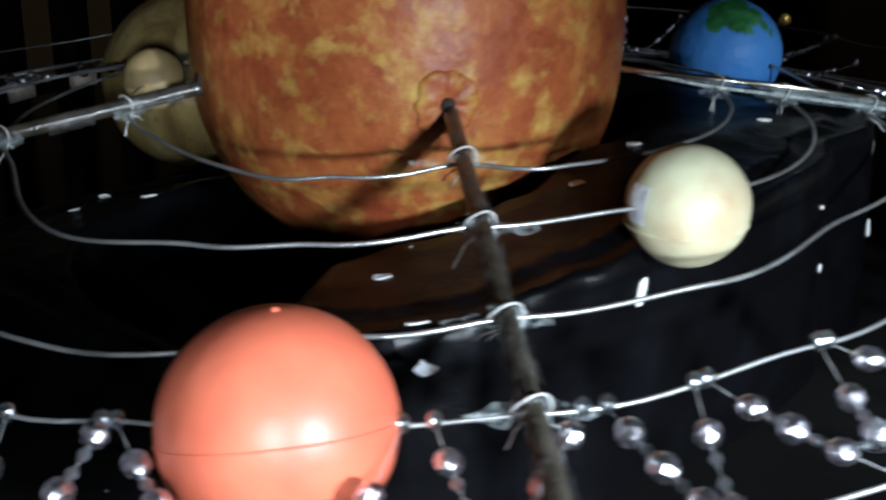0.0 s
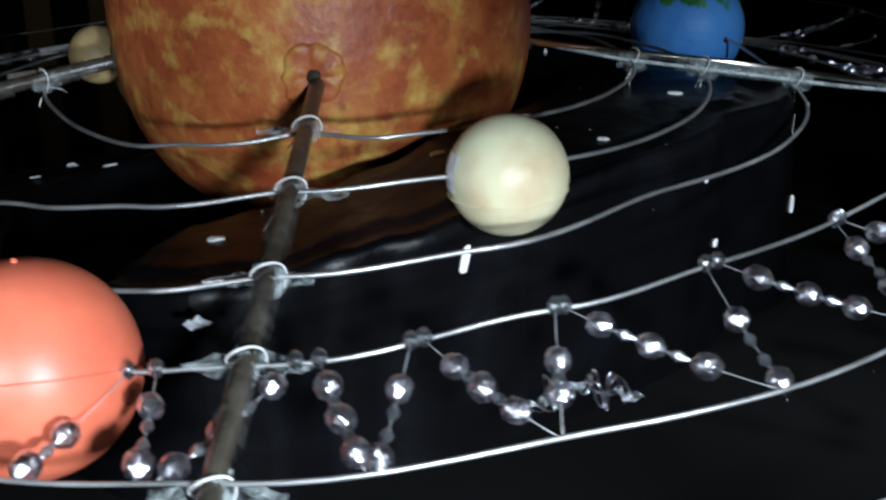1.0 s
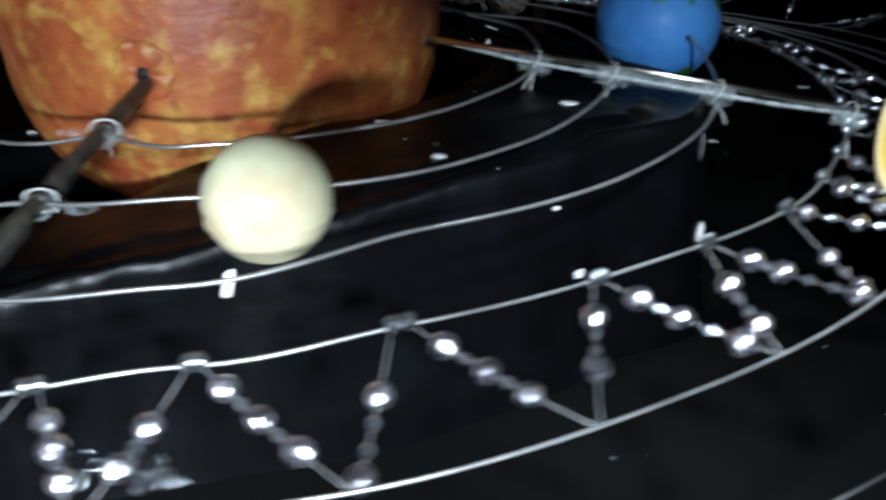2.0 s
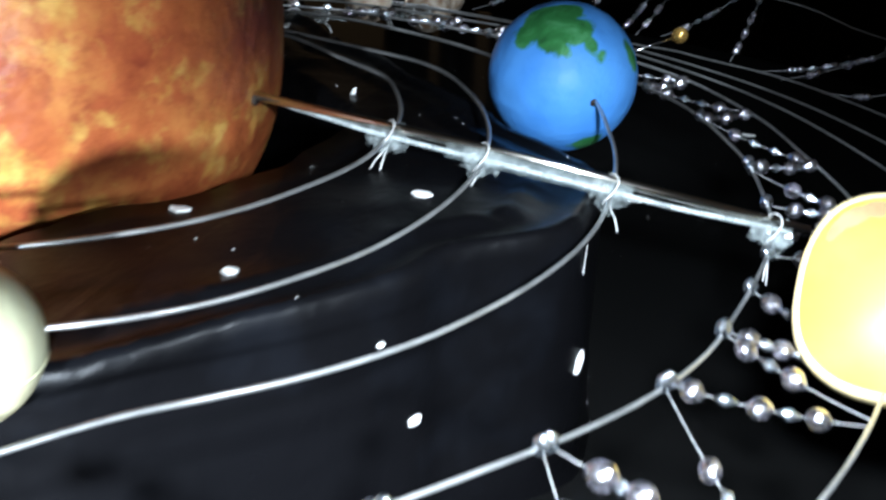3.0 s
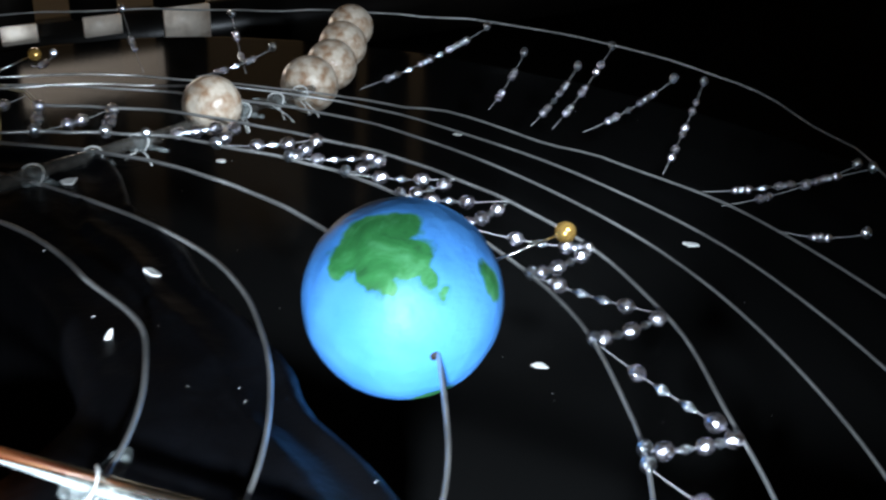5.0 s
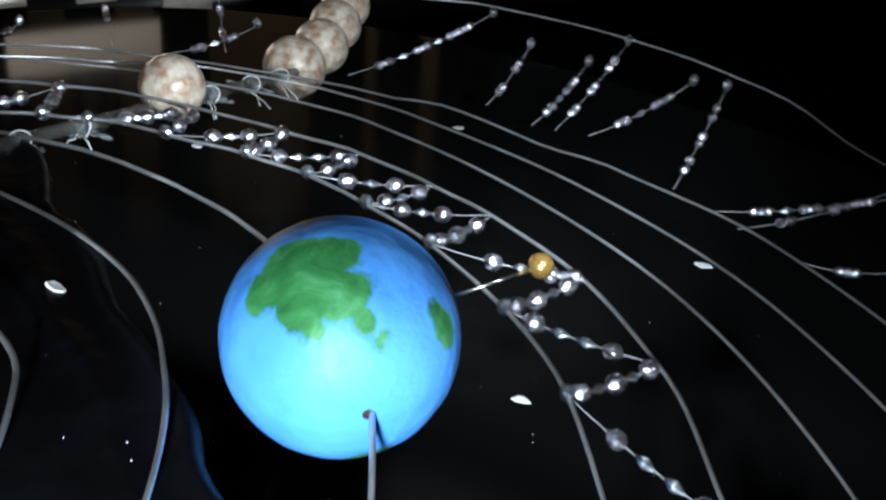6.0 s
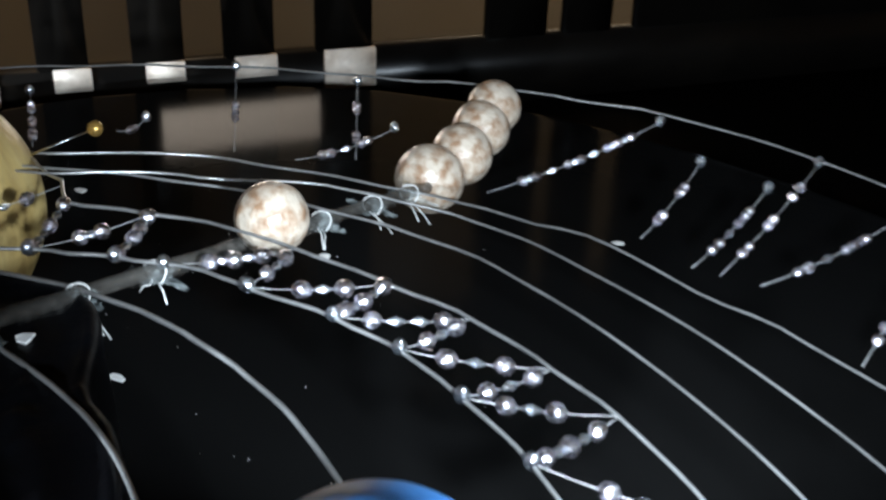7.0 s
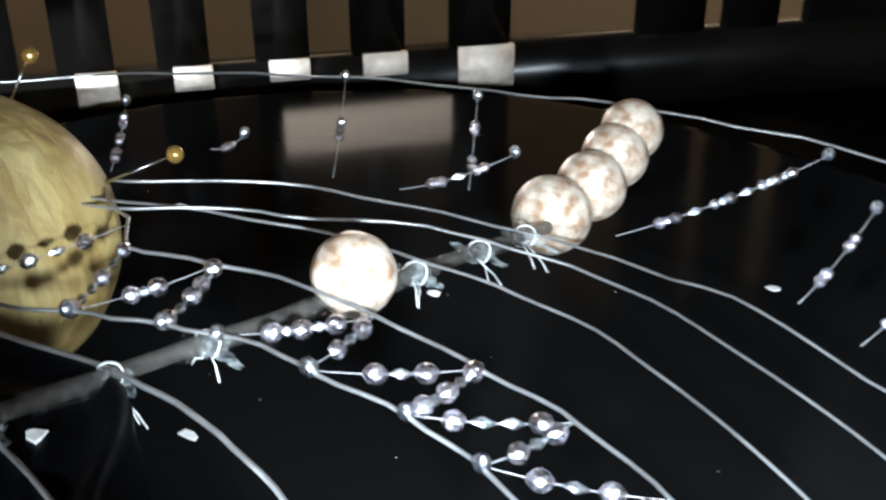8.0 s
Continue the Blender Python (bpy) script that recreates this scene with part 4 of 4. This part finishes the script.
def put_stars():
    film = next(o for o in scene.objects if o.name == "film_cover")
    base = film.parent.location
    co = [v.co.copy() for v in film.data.vertices]
    tree = BVHTree.FromPolygons(co, [tuple(p.vertices) for p in film.data.polygons])
    for i, (x, y) in enumerate(TOP_STARS):
        p, nrm, _, _ = tree.ray_cast(Vector((x * S, y * S, 0.2)), Vector((0, 0, -1)))
        if p is not None:
            flake(p + base, nrm if nrm.z > 0 else -nrm, 0.019, 40 + i)
    p, nrm, _, _ = tree.ray_cast(Vector((0.385 * S, 0.295 * S, 0.2)), Vector((0, 0, -1)))
    if p is not None:
        flake(p + base, (0.3, -0.5, 0.8), 0.008, 58, True)
    for i, (a, z, s) in enumerate(SIDE_STARS):
        u = Vector((math.cos(radians(a)), math.sin(radians(a)), 0))
        p, nrm, _, _ = tree.ray_cast(u * 0.3 + Vector((0, 0, (z - BOARD_Z) * S)), -u)
        if p is not None:
            flake(p + base, nrm if nrm.dot(u) > 0 else -nrm, s, 60 + i, i == 0)
    rnd = random.Random(12)
    bm = bmesh.new()
    for i in range(260):
        a, r = rnd.uniform(0, 2 * math.pi), rnd.uniform(0.42, 1.9)
        q = Vector((math.cos(a), math.sin(a), 0)) * r * S
        p, nrm, _, _ = tree.ray_cast(q + Vector((0, 0, 0.2)), Vector((0, 0, -1)))
        if p is None:
            p = q + Vector((0, 0, 0.0))
        s = rnd.uniform(0.00006, 0.00022)
        bmesh.ops.create_icosphere(bm, subdivisions=1, radius=s, matrix=Matrix.Translation(p))
    dust = new("dust", finish("dust", bm, STAR))
    dust.location = base
    tagged(dust, "fine pale dust specks lying on the black film", "dust", kind="stuff")
    for i, (x, y) in enumerate(BOARD_STARS):
        flake(P3(x, y, BOARD_Z), (0, 0, 1), 0.02, 80 + i)


put_stars()


# a loose thread hanging from the clear arm down to the board
hang = thing("hanging_thread", P3(0.80, -0.07, -0.02), "loose clear thread hanging from the clear arm", "thread")
part("strand", tube(bmesh.new(), [Vector((0, 0, 0)), Vector((-0.0008, -0.001, -0.02)), Vector((0.0004, -0.002, -0.036)), Vector((0.001, -0.003, -0.0610))], 0.00014, 5), NYLON, hang)
flake(P3(0.806, -0.082, -0.18), (0.7, -0.7, 0.2), 0.013, 99, True)


# ---- creased scraps of film in the hollow and a tape curl by the smoky arm ----
def scrap(name, place, size, seed, material, label, category):
    bm = bmesh.new()
    n = 7
    g = []
    for j in range(n):
        row = []
        for i in range(n):
            p = Vector(((i / (n - 1) - 0.5) * 1.6, j / (n - 1) - 0.5, 0))
            p.z = 0.30 * abs(p.y + 0.3 * p.x) + 0.25 * noise.noise(p * 2.3 + Vector((seed, 0, 0)))
            row.append(bm.verts.new(p * size * S))
        g.append(row)
    for j in range(n - 1):
        for i in range(n - 1):
            bm.faces.new((g[j][i], g[j][i + 1], g[j + 1][i + 1], g[j + 1][i]))
    bmesh.ops.solidify(bm, geom=list(bm.faces), thickness=0.00025)
    ob = new(name, finish(name, bm, material, False))
    ob.location = place
    ob.rotation_euler = (0.2, 0.1, seed)
    tagged(ob, label, category)


scrap("film_fold", P3(0.40, 0.17, -0.10), 0.10, 0.5, BLACK_FILM, "folded piece of glossy black film in the hollow", "film")
scrap("film_fold", P3(0.47, 0.26, -0.06), 0.06, 2.1, BLACK_FILM, "small crease of glossy black film in the hollow", "film")
scrap("tape_scrap", P3(0.735, -0.035, -0.012), 0.055, 2.9, TAPE, "crumpled scrap of clear tape hanging under the arm", "tape")
scrap("tape_scrap", P3(-0.083, -0.842, -0.072), 0.021, 1.2, FOIL, "crumpled shiny scrap of tape hanging beside the tube arm", "tape")


# ---- thin wire tangles between the beads ----
def tangle(a, b_end, loops, seed):
    rnd = random.Random(seed)
    th = thing("thread_tangle", a, "tangled loops of thin clear wire among the beads", "thread")
    d = b_end - a
    x = d.cross(Vector((0, 0, 1))).normalized()
    y = x.cross(d).normalized()
    for i in range(4):
        w, ph = rnd.uniform(0.008, 0.02) * S, rnd.uniform(0, 3)
        pts = []
        for s in np.linspace(0, 1, 40):
            q = math.sin(math.pi * s) * w
            pts.append(d * s + x * math.sin(s * loops * 6.28 + ph + 3 * i) * q + y * math.cos(s * loops * 5 + ph) * q * 0.8)
        part("loop", tube(bmesh.new(), pts, 0.00011, 5), CRYSTAL, th, "glinting thin wire")


tangle(P3(0.325, -1.098, -0.015), P3(0.395, -1.088, -0.035), 3.5, 1)
tangle(P3(0.280, -1.115, -0.03), P3(0.330, -1.098, -0.02), 1.5, 4)
